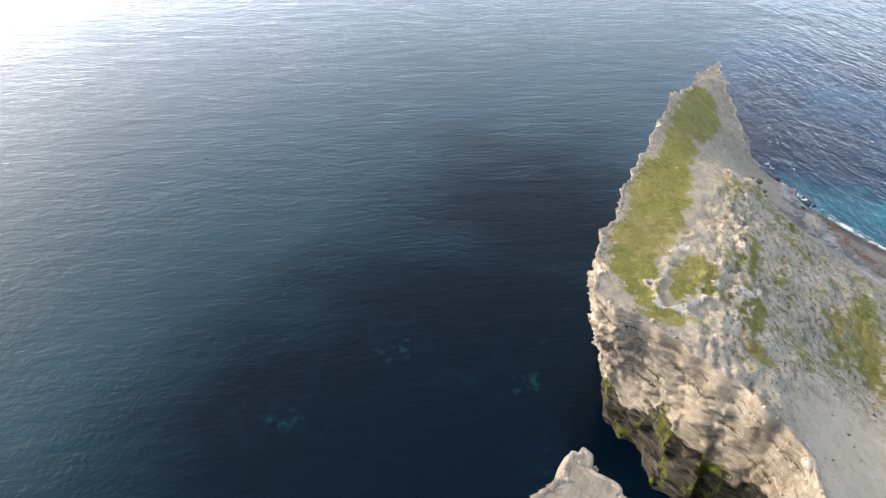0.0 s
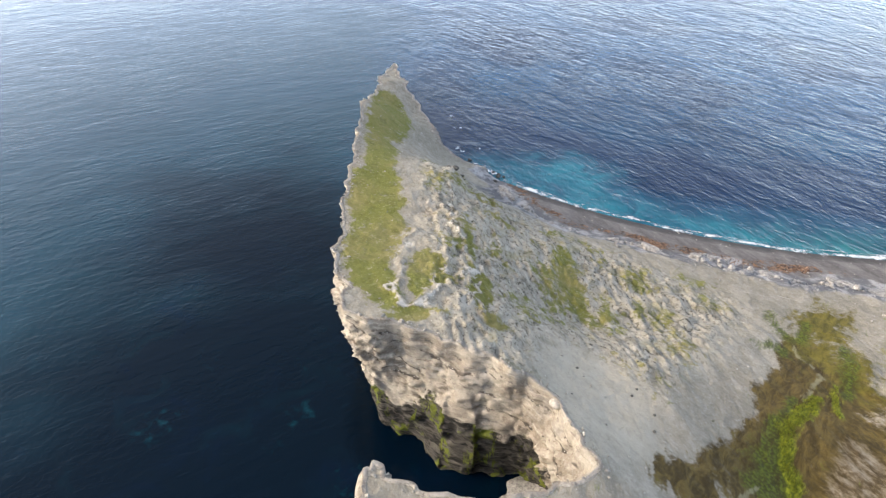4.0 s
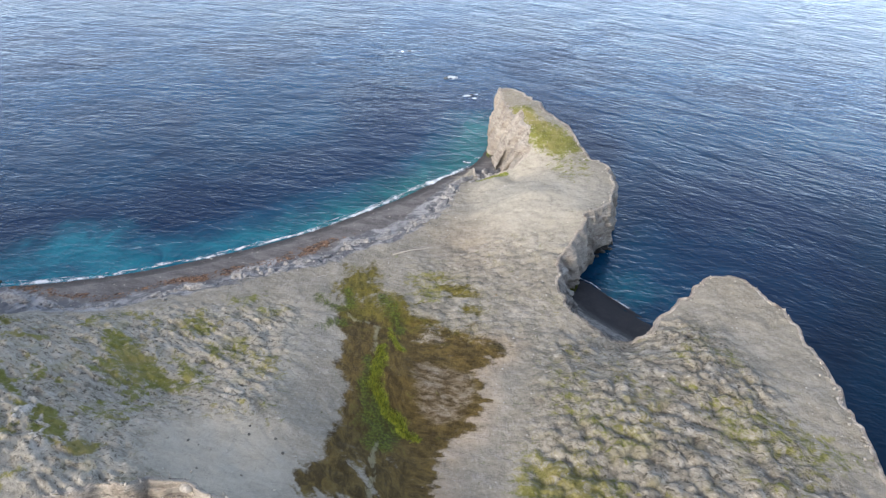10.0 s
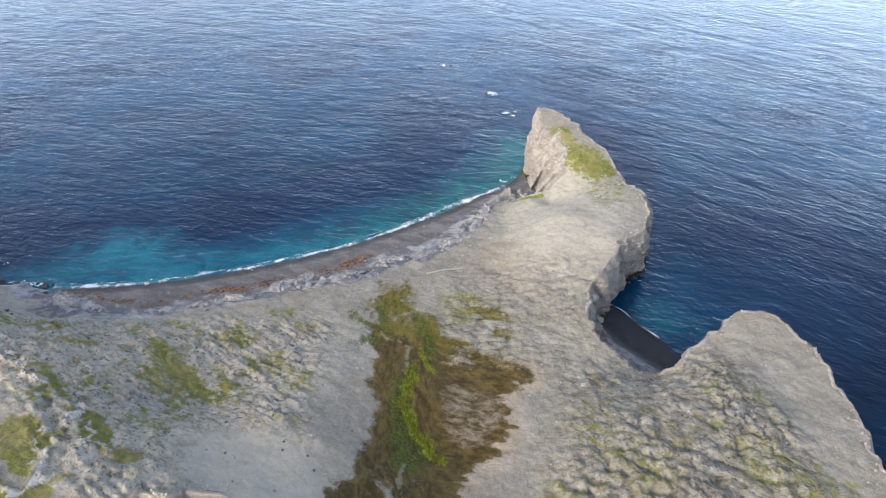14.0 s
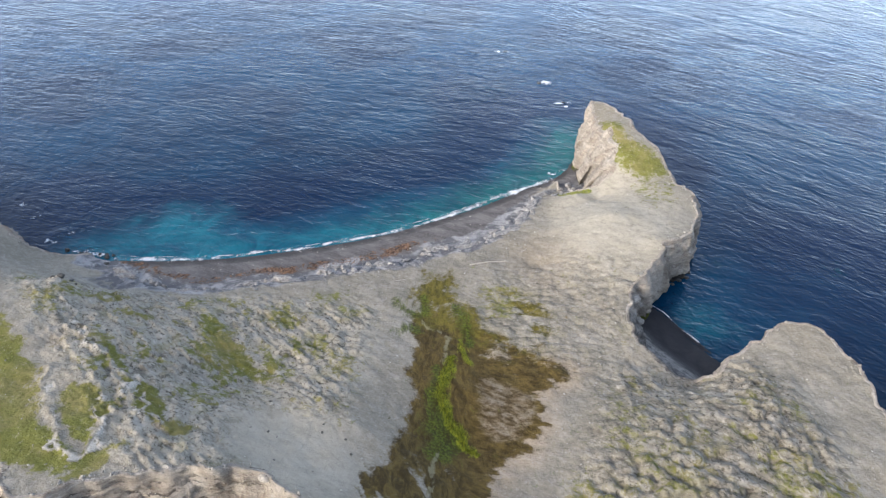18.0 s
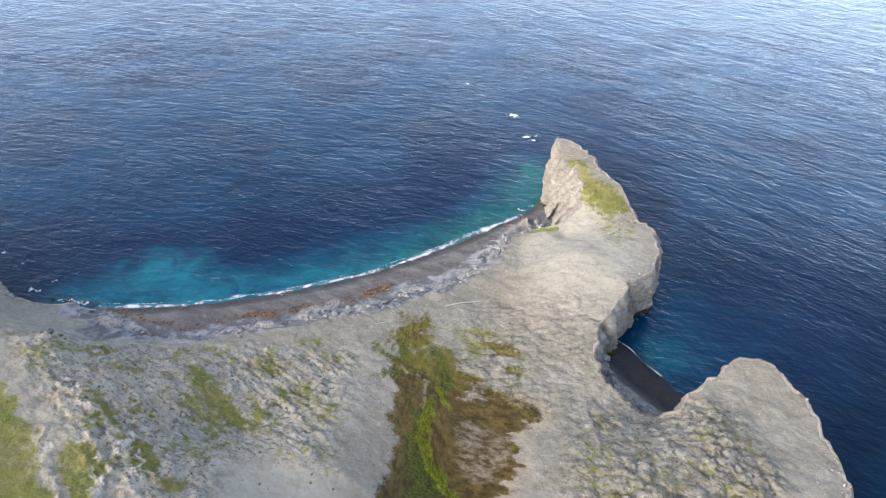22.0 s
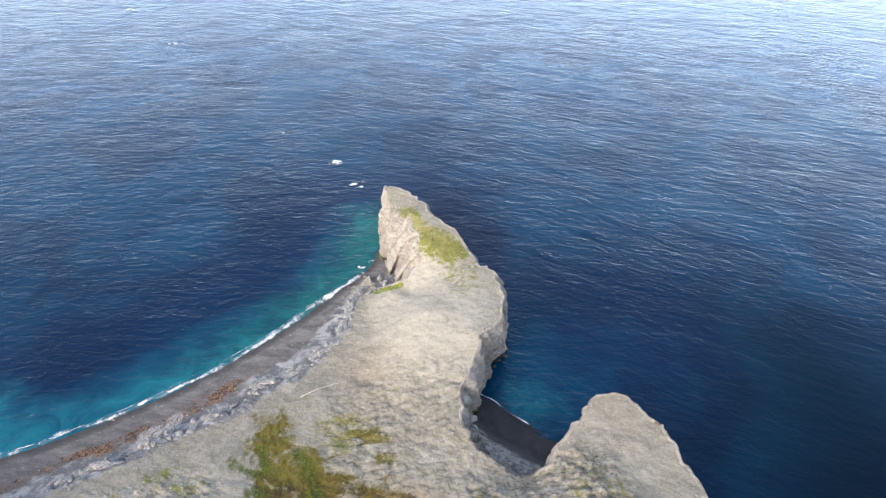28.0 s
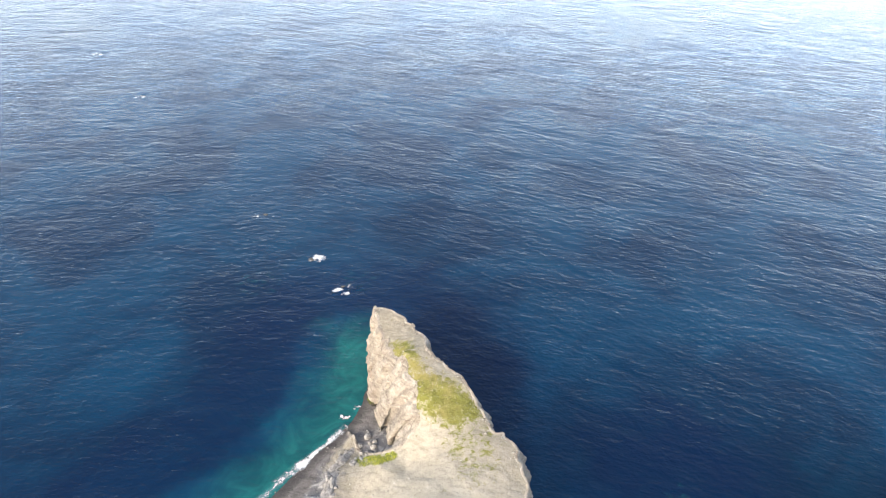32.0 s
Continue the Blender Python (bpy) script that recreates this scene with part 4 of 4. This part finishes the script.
def ribbon(name, line, width, seed, lift=0.05, material=None, shape=1.0, lace_most=0.60, tear=0.5):
    """A ragged low band of foam along a line."""
    p = flowing(line, 0.35)
    t = np.gradient(p[:, :2], axis=0)
    t /= np.linalg.norm(t, axis=1)[:, None]
    side = np.c_[t[:, 1], -t[:, 0]]
    s = np.arange(len(p)) * 0.35
    rows, cols = 9, len(p)
    verts, lace = [], []
    wide = width * (0.7 + 0.7 * np.clip(fbm(s, s * 0, 9, 4, 0.6, seed) + 0.3, 0, 1.2))
    for k in range(rows):
        v = k / (rows - 1)
        q = p[:, :2] + side * ((v - 0.5) * wide + 0.8 * fbm(s, s * 0, 12, 3, 0.5, seed + 2))[:, None]
        z = lift + 0.12 * math.sin(math.pi * v) + 0.04 * fbm(s, s * 0 + k, 0.8, 2, 0.5, seed + 3)
        verts.append(np.c_[q, z + 0 * s])
        lace.append(math.sin(math.pi * v ** shape) ** 1.3 * (lace_most + tear * fbm(s, s * 0 + v * 3, 4, 3, 0.6, seed + 4)))
    return sheet(name, np.vstack(verts), grid_faces(rows, cols), material or FOAM, {"lace": np.concatenate(lace)})


def make_inlet_gravel():
    xs, ys = np.arange(-40, -20, 0.6), np.arange(44, 66, 0.6)
    gx, gy = np.meshgrid(xs, ys, indexing="ij")
    x, y = gx.ravel(), gy.ravel()
    z = 0.16 * (x + 32.5) + 0.07 * (y - 52) + 0.5 * fbm(x, y, 6, 3, 0.5, 85)
    return sheet("inlet_gravel", np.c_[x, y, z], grid_faces(len(xs), len(ys))[:, ::-1], GREY_ROCK)


tagged(make_sea(), "deep blue rippled sea with turquoise shallows", "sea", kind="structure")
tagged(make_ground(), "pale grey island ground with moss and gravel beach", "ground", kind="structure")
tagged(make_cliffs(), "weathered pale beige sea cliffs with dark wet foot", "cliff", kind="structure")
tagged(make_beach_end(), "dark gravel at the foot of the northern cliff", "beach", kind="structure")
tagged(make_cove_sand(), "black sand beach in a small cove", "beach", kind="structure")
tagged(ribbon("surf_foam", [(p[0] - 0.5, p[1] + 1.0, 0) for p in WATERLINE], 4.0, 91, shape=0.8, lace_most=0.60, tear=0.24), "lacy white surf washing over the gravel beach", "surf", kind="stuff")
tagged(ribbon("breaking_wave", [(p[0] - 0.6, p[1] + 1.5, 0) for p in WATERLINE[1:]], 1.0, 93, 0.1, lace_most=0.53, tear=0.24), "thin white line of a wave breaking off the beach", "surf", kind="stuff")
tagged(ribbon("cove_foam", [(43, 135.6, 0), (47.8, 128.6, 0), (50.6, 123.2, 0), (53.4, 119, 0), (56, 116.2, 0)], 1.0, 95, lace_most=0.40), "thin white wash on the black sand", "surf", kind="stuff")
tagged(make_inlet_gravel(), "grey gravel at the head of the rocky inlet", "beach", kind="structure")


# ---- loose things ----
def part(name, bm, material, parent=None, label=""):
    me = bpy.data.meshes.new(name)
    bm.to_mesh(me)
    bm.free()
    me.materials.append(material)
    ob = new(name, me)
    if parent is not None:
        ob.parent = parent
    if label:
        ob["label"] = label
    return ob


def stone_mesh(name, seed, material, detail=2, flat=0.7, chips=7):
    """An angular, chipped stone about one metre across, resting a little below its middle."""
    rnd = random.Random(seed)
    bm = bmesh.new()
    bmesh.ops.create_icosphere(bm, subdivisions=detail, radius=0.55)
    cuts = []
    for _ in range(chips):
        v = Vector((rnd.uniform(-1, 1), rnd.uniform(-1, 1), rnd.uniform(-0.6, 1))).normalized()
        cuts.append((v, rnd.uniform(0.30, 0.46)))
    for v in bm.verts:
        co = v.co * (1 + 0.35 * noise.noise(v.co * 1.8 + Vector((seed * 3.1, 0, 0))))
        for n, d in cuts:
            over = co.dot(n) - d
            if over > 0:
                co -= n * over * 0.92
        co += Vector((noise.noise(co * 5 + Vector((seed, 0, 0))), noise.noise(co * 5 + Vector((0, seed, 0))), 0)) * 0.03
        v.co = (co.x, co.y, co.z * flat)
    me = bpy.data.meshes.new(name)
    bm.to_mesh(me)
    bm.free()
    me.materials.append(material)
    return me


def height(x, y):
    return float(ground_height([x], [y])[0])


rnd = random.Random(5)
GREY_STONES = [stone_mesh("grey_stone", k, GREY_ROCK, 3) for k in range(8)]
PALE_STONES = [stone_mesh("pale_stone", 20 + k, PALE_ROCK, 3) for k in range(6)]
DARK_STONES = [stone_mesh("dark_stone", 40 + k, DARK_ROCK, 2) for k in range(5)]


def stone(name, mesh, x, y, size, label, group="", z=None, tall=1.0, turn=None, sink=0.2):
    ob = new(name, mesh)
    wide = size * rnd.uniform(0.8, 1.25)
    z = height(x, y) if z is None else z
    ob.matrix_world = Matrix.Translation((x, y, z + size * tall * (0.28 - sink))) @ pose(0, 0, 0, rnd.uniform(-12, 12), rnd.uniform(-12, 12), rnd.uniform(0, 360) if turn is None else turn).to_4x4() @ Matrix.Diagonal((wide, size, size * tall, 1))
    return tagged(ob, label, "rock", group)


# the broken grey scarp behind the beach
def scarp_place(share, back):
    k = share * (len(SHORE) - 1)
    i = min(int(k), len(SHORE) - 2)
    p = SHORE[i, :2] + (SHORE[i + 1, :2] - SHORE[i, :2]) * (k - i)
    t = SHORE[i + 1, :2] - SHORE[i, :2]
    t = t / np.hypot(*t)
    inland = np.array((-t[1], t[0]))
    wide = 3.0 + 13.5 * float(smooth(share, 0.0, 0.28)) * float(smooth(1.0 - share, 0.0, 0.2))
    return p + inland * (wide + back)


for n in range(120):
    share = rnd.uniform(0.02, 0.97)
    x, y = scarp_place(share, rnd.gauss(1.6, 1.4))
    size = rnd.choice((0.5, 0.7, 0.9, 1.2, 1.6))
    stone("boulder", rnd.choice(GREY_STONES), x, y, size, "angular grey boulder on the scarp behind the beach", "boulders on the scarp", sink=0.12)
for n in range(34):
    share = 0.04 + 0.93 * (n + rnd.uniform(0.1, 0.9)) / 34
    back, size, tall = rnd.uniform(-0.5, 4.0), rnd.uniform(2.0, 5.6), rnd.uniform(0.35, 0.6)
    x, y = scarp_place(share, back)
    base = tagged(new("outcrop"), "broad weathered grey outcrop in the eroded scarp", "rock", "outcrops of the scarp")
    x2, y2 = scarp_place(min(share + 0.01, 0.99), back)
    base.matrix_world = Matrix.Translation((x, y, height(x, y))) @ Matrix.Rotation(math.atan2(y2 - y, x2 - x) + rnd.uniform(-0.3, 0.3), 4, "Z")
    along = rnd.uniform(-0.5, 0.5)
    for k in range(rnd.choice((2, 3, 3, 4))):
        slab = new("slab", rnd.choice(GREY_STONES))
        slab.parent = base
        s = size * rnd.uniform(0.45, 0.8)
        slab.matrix_local = Matrix.Translation(((k - 1.5) * size * 0.36, along * (k - 1.5) * 0.4 + rnd.uniform(-1.1, 1.1), s * tall * rnd.uniform(-0.12, 0.08))) @ pose(0, 0, 0, rnd.uniform(-10, 10), rnd.uniform(-10, 10), rnd.uniform(-30, 30)) @ Matrix.Diagonal((s * 1.4, s * 0.7, s * tall * 1.0, 1))

# boulders on the cove's western wall and at its mouth
for x, y, z, size in ((37.2, 125.0, 8.6, 3.4), (36.0, 120.8, 8.0, 3.2), (36.2, 116.5, 7.6, 2.6), (38.6, 122.5, 4.0, 3.0), (39.2, 127.5, 5.5, 2.8), (41.0, 132.0, 9.0, 2.6), (36.8, 112.5, 6.8, 2.0), (37.8, 118.6, 4.6, 2.4), (40.6, 130.0, 4.8, 2.2)):
    stone("boulder", rnd.choice(PALE_STONES), x + 0.3, y, size * 0.95, "rounded cream boulder on the wall of the cove", "boulders of the cove", z=z, sink=0.3)
for x, y, size in ((53.5, 143.5, 1.6), (51.5, 141.8, 1.1), (55.8, 144.6, 1.3), (49.5, 139.6, 0.9), (56.8, 147.2, 1.0)):
    stone("boulder", rnd.choice(DARK_STONES), x, y, size, "wet dark boulder at the foot of the cove cliff", "wet boulders", z=0.0)

# dark rocks awash at the south end of the beach
for n in range(22):
    x, y = rnd.uniform(-113, -98), 0.0
    y = 142.5 + rnd.uniform(-2.0, 2.6) - 0.12 * (x + 105)
    stone("shore_rock", rnd.choice(DARK_STONES), x, y, rnd.choice((0.7, 1.0, 1.4, 1.8)), "wet dark rock washed by the surf", "rocks at the beach end", z=0.1)
for x, y, size in ((-91.6, 114.2, 1.6), (-90.0, 114.6, 1.2), (-93.2, 113.6, 1.0), (-88.6, 113.8, 0.8)):
    stone("boulder", rnd.choice(DARK_STONES), x, y, size, "dark lichen-stained boulder in a small hollow", "hollow boulders")

# an overhanging knob on the rim of the southern cliff
stone("rim_knob", PALE_STONES[0], -30.6, 62.6, 1.7, "pale rock knob on the cliff rim", z=height(-30.6, 64.5), tall=0.8)
stone("rim_knob", DARK_STONES[1], -29.6, 63.4, 1.2, "dark rock knob beside the cliff rim", z=height(-29.6, 64.5), tall=0.7)


# rocks far out with white water round them
def foam_patch(x, y, size, seed, label):
    u = np.linspace(-1, 1, 26)
    gx, gy = np.meshgrid(u, u, indexing="ij")
    gx, gy = gx.ravel(), gy.ravel()
    px, py = x + gx * size * 1.9, y + gy * size * 1.2
    z = 0.05 + 0.10 * (1 - gx**2) * (1 - gy**2) + 0.05 * fbm(px, py, 0.8, 2, 0.5, seed)
    lace = smooth(1 - np.hypot(gx, gy), 0, 0.9) * (0.35 + 1.0 * fbm(px, py, size * 0.55, 4, 0.65, seed + 1))
    return tagged(sheet("white_water", np.c_[px, py, z], grid_faces(26, 26)[:, ::-1], FOAM, {"lace": lace}), label, "foam", kind="stuff")


for x, y, size in ((23.4, 274.0, 2.8), (32.0, 255.2, 2.2), (33.8, 251.0, 1.5), (9.6, 310.0, 2.0), (-46.7, 457.0, 2.2)):
    stone("skerry", rnd.choice(DARK_STONES), x, y, size, "low dark rock breaking the swell", "skerries off the point", z=-0.25, tall=0.45)
    foam_patch(x - 0.5, y - 0.8, size * 1.9, int(x) % 50, "white water round a low rock")
for k, (x, y, size) in enumerate(((-105, 145.0, 3.6), (-110.5, 144.2, 3.2), (-101, 144.6, 3.0), (-119, 150, 2.4), (-129, 161, 2.4), (-116, 154, 2.0), (-138, 168, 1.8), (24, 197.5, 1.6), (27.5, 200, 1.2), (54.5, 142.5, 1.0), (-79, 541, 5.5))):
    foam_patch(x, y, size, 100 + k, "white water washing against the rocks")


def driftwood(x0, y0, x1, y1, thick, label, branch=False):
    """A bleached trunk, tapered and slightly bent, lying on the ground."""
    bm = bmesh.new()
    rings, sides = 14, 10
    length = math.hypot(x1 - x0, y1 - y0)
    a = math.atan2(y1 - y0, x1 - x0)

    def limb(start, turn, long, thick, count):
        loops = []
        for i in range(count):
            t = i / (count - 1)
            bend = 0.02 * long * math.sin(t * 4)
            r = thick * (1 - 0.55 * t) * (1 + 0.12 * math.sin(i * 2.3))
            c, s = math.cos(turn), math.sin(turn)
            px, py = start[0] + c * long * t - s * bend, start[1] + s * long * t + c * bend
            z = height(px, py) + r * 0.7 + start[2]
            loops.append([bm.verts.new((px - s * r * math.cos(q), py + c * r * math.cos(q), z + r * math.sin(q))) for q in np.linspace(0, 2 * math.pi, sides + 1)[:-1]])
        for p, q in zip(loops, loops[1:]):
            for i in range(sides):
                bm.faces.new((p[i], p[(i + 1) % sides], q[(i + 1) % sides], q[i]))
        bm.faces.new(loops[0][::-1])
        bm.faces.new(loops[-1])

    limb((x0, y0, 0), a, length, thick, rings)
    ob = tagged(new("driftwood_log"), label, "driftwood")
    part("trunk", bm, WOOD, ob)
    if branch:
        bm = bmesh.new()
        loops = []
        c, s = math.cos(a + 0.7), math.sin(a + 0.7)
        bx, by = x0 + (x1 - x0) * 0.72, y0 + (y1 - y0) * 0.72
        for i in range(6):
            t = i / 5
            r = thick * 0.45 * (1 - 0.6 * t)
            px, py = bx + c * 1.5 * t, by + s * 1.5 * t
            z = height(px, py) + thick * (0.8 + 1.2 * t)
            loops.append([bm.verts.new((px - s * r * math.cos(q), py + c * r * math.cos(q), z + r * math.sin(q))) for q in np.linspace(0, 2 * math.pi, 9)[:-1]])
        for p, q in zip(loops, loops[1:]):
            for i in range(8):
                bm.faces.new((p[i], p[(i + 1) % 8], q[(i + 1) % 8], q[i]))
        bm.faces.new(loops[0][::-1])
        bm.faces.new(loops[-1])
        part("branch_stub", bm, WOOD, ob)
    return ob


driftwood(-1.0, 139.7, 8.3, 142.3, 0.20, "long bleached driftwood trunk lying on bare ground", True)
for x, y, a, long in ((-19, 131.5, 0.4, 2.6), (12.5, 146.5, 0.9, 2.2), (25.5, 108.5, 1.2, 2.0), (27.0, 104.0, 0.6, 1.6), (-36.0, 132.8, 0.1, 2.4), (15.5, 137.0, 0.3, 1.8)):
    driftwood(x, y, x + long * math.cos(a), y + long * math.sin(a), 0.09, "short bleached driftwood stick on the ground")

# rubble under the northern cliff, dark stones on the bare slope, rocks awash off the cove
for n in range(34):
    x, y = rnd.uniform(22.5, 32), rnd.uniform(178, 192)
    if x < 22 + (y - 178) * 0.45:
        continue
    stone("boulder", rnd.choice(GREY_STONES), x, y, rnd.choice((0.7, 1.0, 1.5, 2.0)), "grey boulder at the foot of the northern cliff", "cliff foot boulders", z=max(0.4, 0.14 * (200 - y) * 0.7), sink=0.12)
for n in range(10):
    stone("stone", rnd.choice(DARK_STONES), rnd.uniform(-40, -16), rnd.uniform(66, 92), rnd.choice((0.35, 0.45, 0.55)), "dark stone lying on the bare pale slope", "stones on the slope")


# ---- scattered small cover ----
def scatter(name, spots, shape, material, label, category):
    """Many small pieces joined into one mesh. spots: x, y, z, size, turn; shape: verts and triangles of one piece."""
    base, tris = np.array(shape[0], float), np.array(shape[1], int)
    spots = np.array(spots, float)
    c, s = np.cos(spots[:, 4]), np.sin(spots[:, 4])
    wob = 1 + 0.35 * np.sin(np.arange(len(spots))[:, None] * 1.7 + np.arange(len(base))[None] * 2.9)
    bx, by, bz = base[:, 0] * wob, base[:, 1] * wob, base[:, 2] * wob
    size = spots[:, 3:4]
    verts = np.stack([spots[:, 0:1] + size * (bx * c[:, None] - by * s[:, None]), spots[:, 1:2] + size * (bx * s[:, None] + by * c[:, None]), spots[:, 2:3] + size * bz], -1).reshape(-1, 3)
    faces = (np.arange(len(spots))[:, None, None] * len(base) + tris[None]).reshape(-1, 3)
    return tagged(sheet(name, verts, faces, material, None, False), label, category, kind="stuff")


OCTA = ([(0.5, 0, 0.1), (0.1, 0.5, 0.12), (-0.45, 0.15, 0.08), (-0.2, -0.45, 0.1), (0.3, -0.35, 0.1), (0.05, 0.03, 0.55), (-0.15, 0.1, 0.5), (0, 0, -0.3)],
        [(0, 1, 5), (1, 6, 5), (1, 2, 6), (2, 3, 6), (3, 5, 6), (3, 4, 5), (4, 0, 5), (1, 0, 7), (2, 1, 7), (3, 2, 7), (4, 3, 7), (0, 4, 7)])
FLAT = ([(x, y, z * 0.45) for x, y, z in OCTA[0]], OCTA[1])
BLADES = ([(0.06, 0, -0.1), (-0.06, 0, -0.1), (0.35, 0.1, 0.7), (0, 0.06, -0.1), (0, -0.06, -0.1), (-0.3, 0.25, 0.6), (0.05, 0.05, -0.1), (-0.05, -0.05, -0.1), (-0.05, -0.4, 0.65), (0.02, 0.06, -0.1), (-0.02, -0.06, -0.1), (0.2, 0.35, 0.8)],
          [(0, 1, 2), (3, 4, 5), (6, 7, 8), (9, 10, 11)])


def plant_material(name, dark, light):
    n = Nodes(name)
    info = n.node("ShaderNodeNewGeometry")
    return n.done(n.mix(info.outputs["Random Per Island"], dark, light), 0.85)


TUFT = plant_material("turf_blades", (0.10, 0.11, 0.02), (0.21, 0.215, 0.055))
LEAF = plant_material("lush_leaves", (0.05, 0.065, 0.006), (0.18, 0.185, 0.014))
WEED = plant_material("dry_seaweed", (0.05, 0.03, 0.02), (0.20, 0.125, 0.085))
GRIT = plant_material("loose_stones", (0.12, 0.112, 0.10), (0.33, 0.31, 0.27))


def spread(count, lo, hi, chance, size, seed, lift=0.0):
    """Random places within a box of the plan, kept by a chance that depends on the cover there."""
    r = np.random.RandomState(seed)
    x, y = r.uniform(lo[0], hi[0], count), r.uniform(lo[1], hi[1], count)
    keep = inside(x, y, RIM)
    x, y = x[keep], y[keep]
    keep = r.random_sample(len(x)) < chance(zones(x, y), x, y)
    x, y = x[keep], y[keep]
    z = ground_height(x, y)
    return np.c_[x, y, z + lift, size[0] + (size[1] - size[0]) * r.random_sample(len(x)) ** 2, r.uniform(0, 6.28, len(x))]


scatter("turf", spread(60000, (-150, 55), (60, 210), lambda c, x, y: smooth(c["grass"], 0.35, 0.8), (0.25, 0.6), 1), BLADES, TUFT, "short olive turf tufts on the plateaus", "turf")
scatter("lush_plants", spread(30000, (-18, 70), (8, 135), lambda c, x, y: smooth(c["lush"], 0.5, 0.9), (0.3, 0.8), 2), BLADES, LEAF, "bright green leafy plants along the seep", "plants")
scatter("seaweed_wrack", spread(90000, (-98, 125), (20, 190), lambda c, x, y: smooth(c["wrack"], 0.25, 0.8) * 0.7, (0.15, 0.5), 3), FLAT, WEED, "reddish brown seaweed wrack thrown up on the beach", "seaweed")
scatter("loose_stones", spread(30000, (-175, 20), (80, 225), lambda c, x, y: 0.10 * (c["moss"] < 0.2) + 0.5 * (c["slate"] > 0.3) + 0.08 * (c["beach"] > 0.5) * (c["wrack"] < 0.1), (0.15, 0.5), 4), OCTA, GRIT, "loose pale and grey stones strewn over the ground", "stones")


def rim_stones():
    r = np.random.RandomState(6)
    k = r.randint(0, len(RIM), 3600)
    x, y = RIM[k, 0] + r.normal(0, 0.9, len(k)), RIM[k, 1] + r.normal(0, 0.9, len(k))
    keep = inside(x, y, RIM)
    x, y = x[keep], y[keep]
    z = ground_height(x, y)
    keep = (z > 5) & ~((np.abs(x - 44) < 11) & (np.abs(y - 116) < 22))
    x, y, z = x[keep], y[keep], z[keep]
    return np.c_[x, y, z + 0.05, 0.2 + 0.55 * r.random_sample(len(x)) ** 3, r.uniform(0, 6.28, len(x))]


scatter("rim_stones", rim_stones(), OCTA, PALE_ROCK, "crumbling pale stones along the cliff rim", "stones")
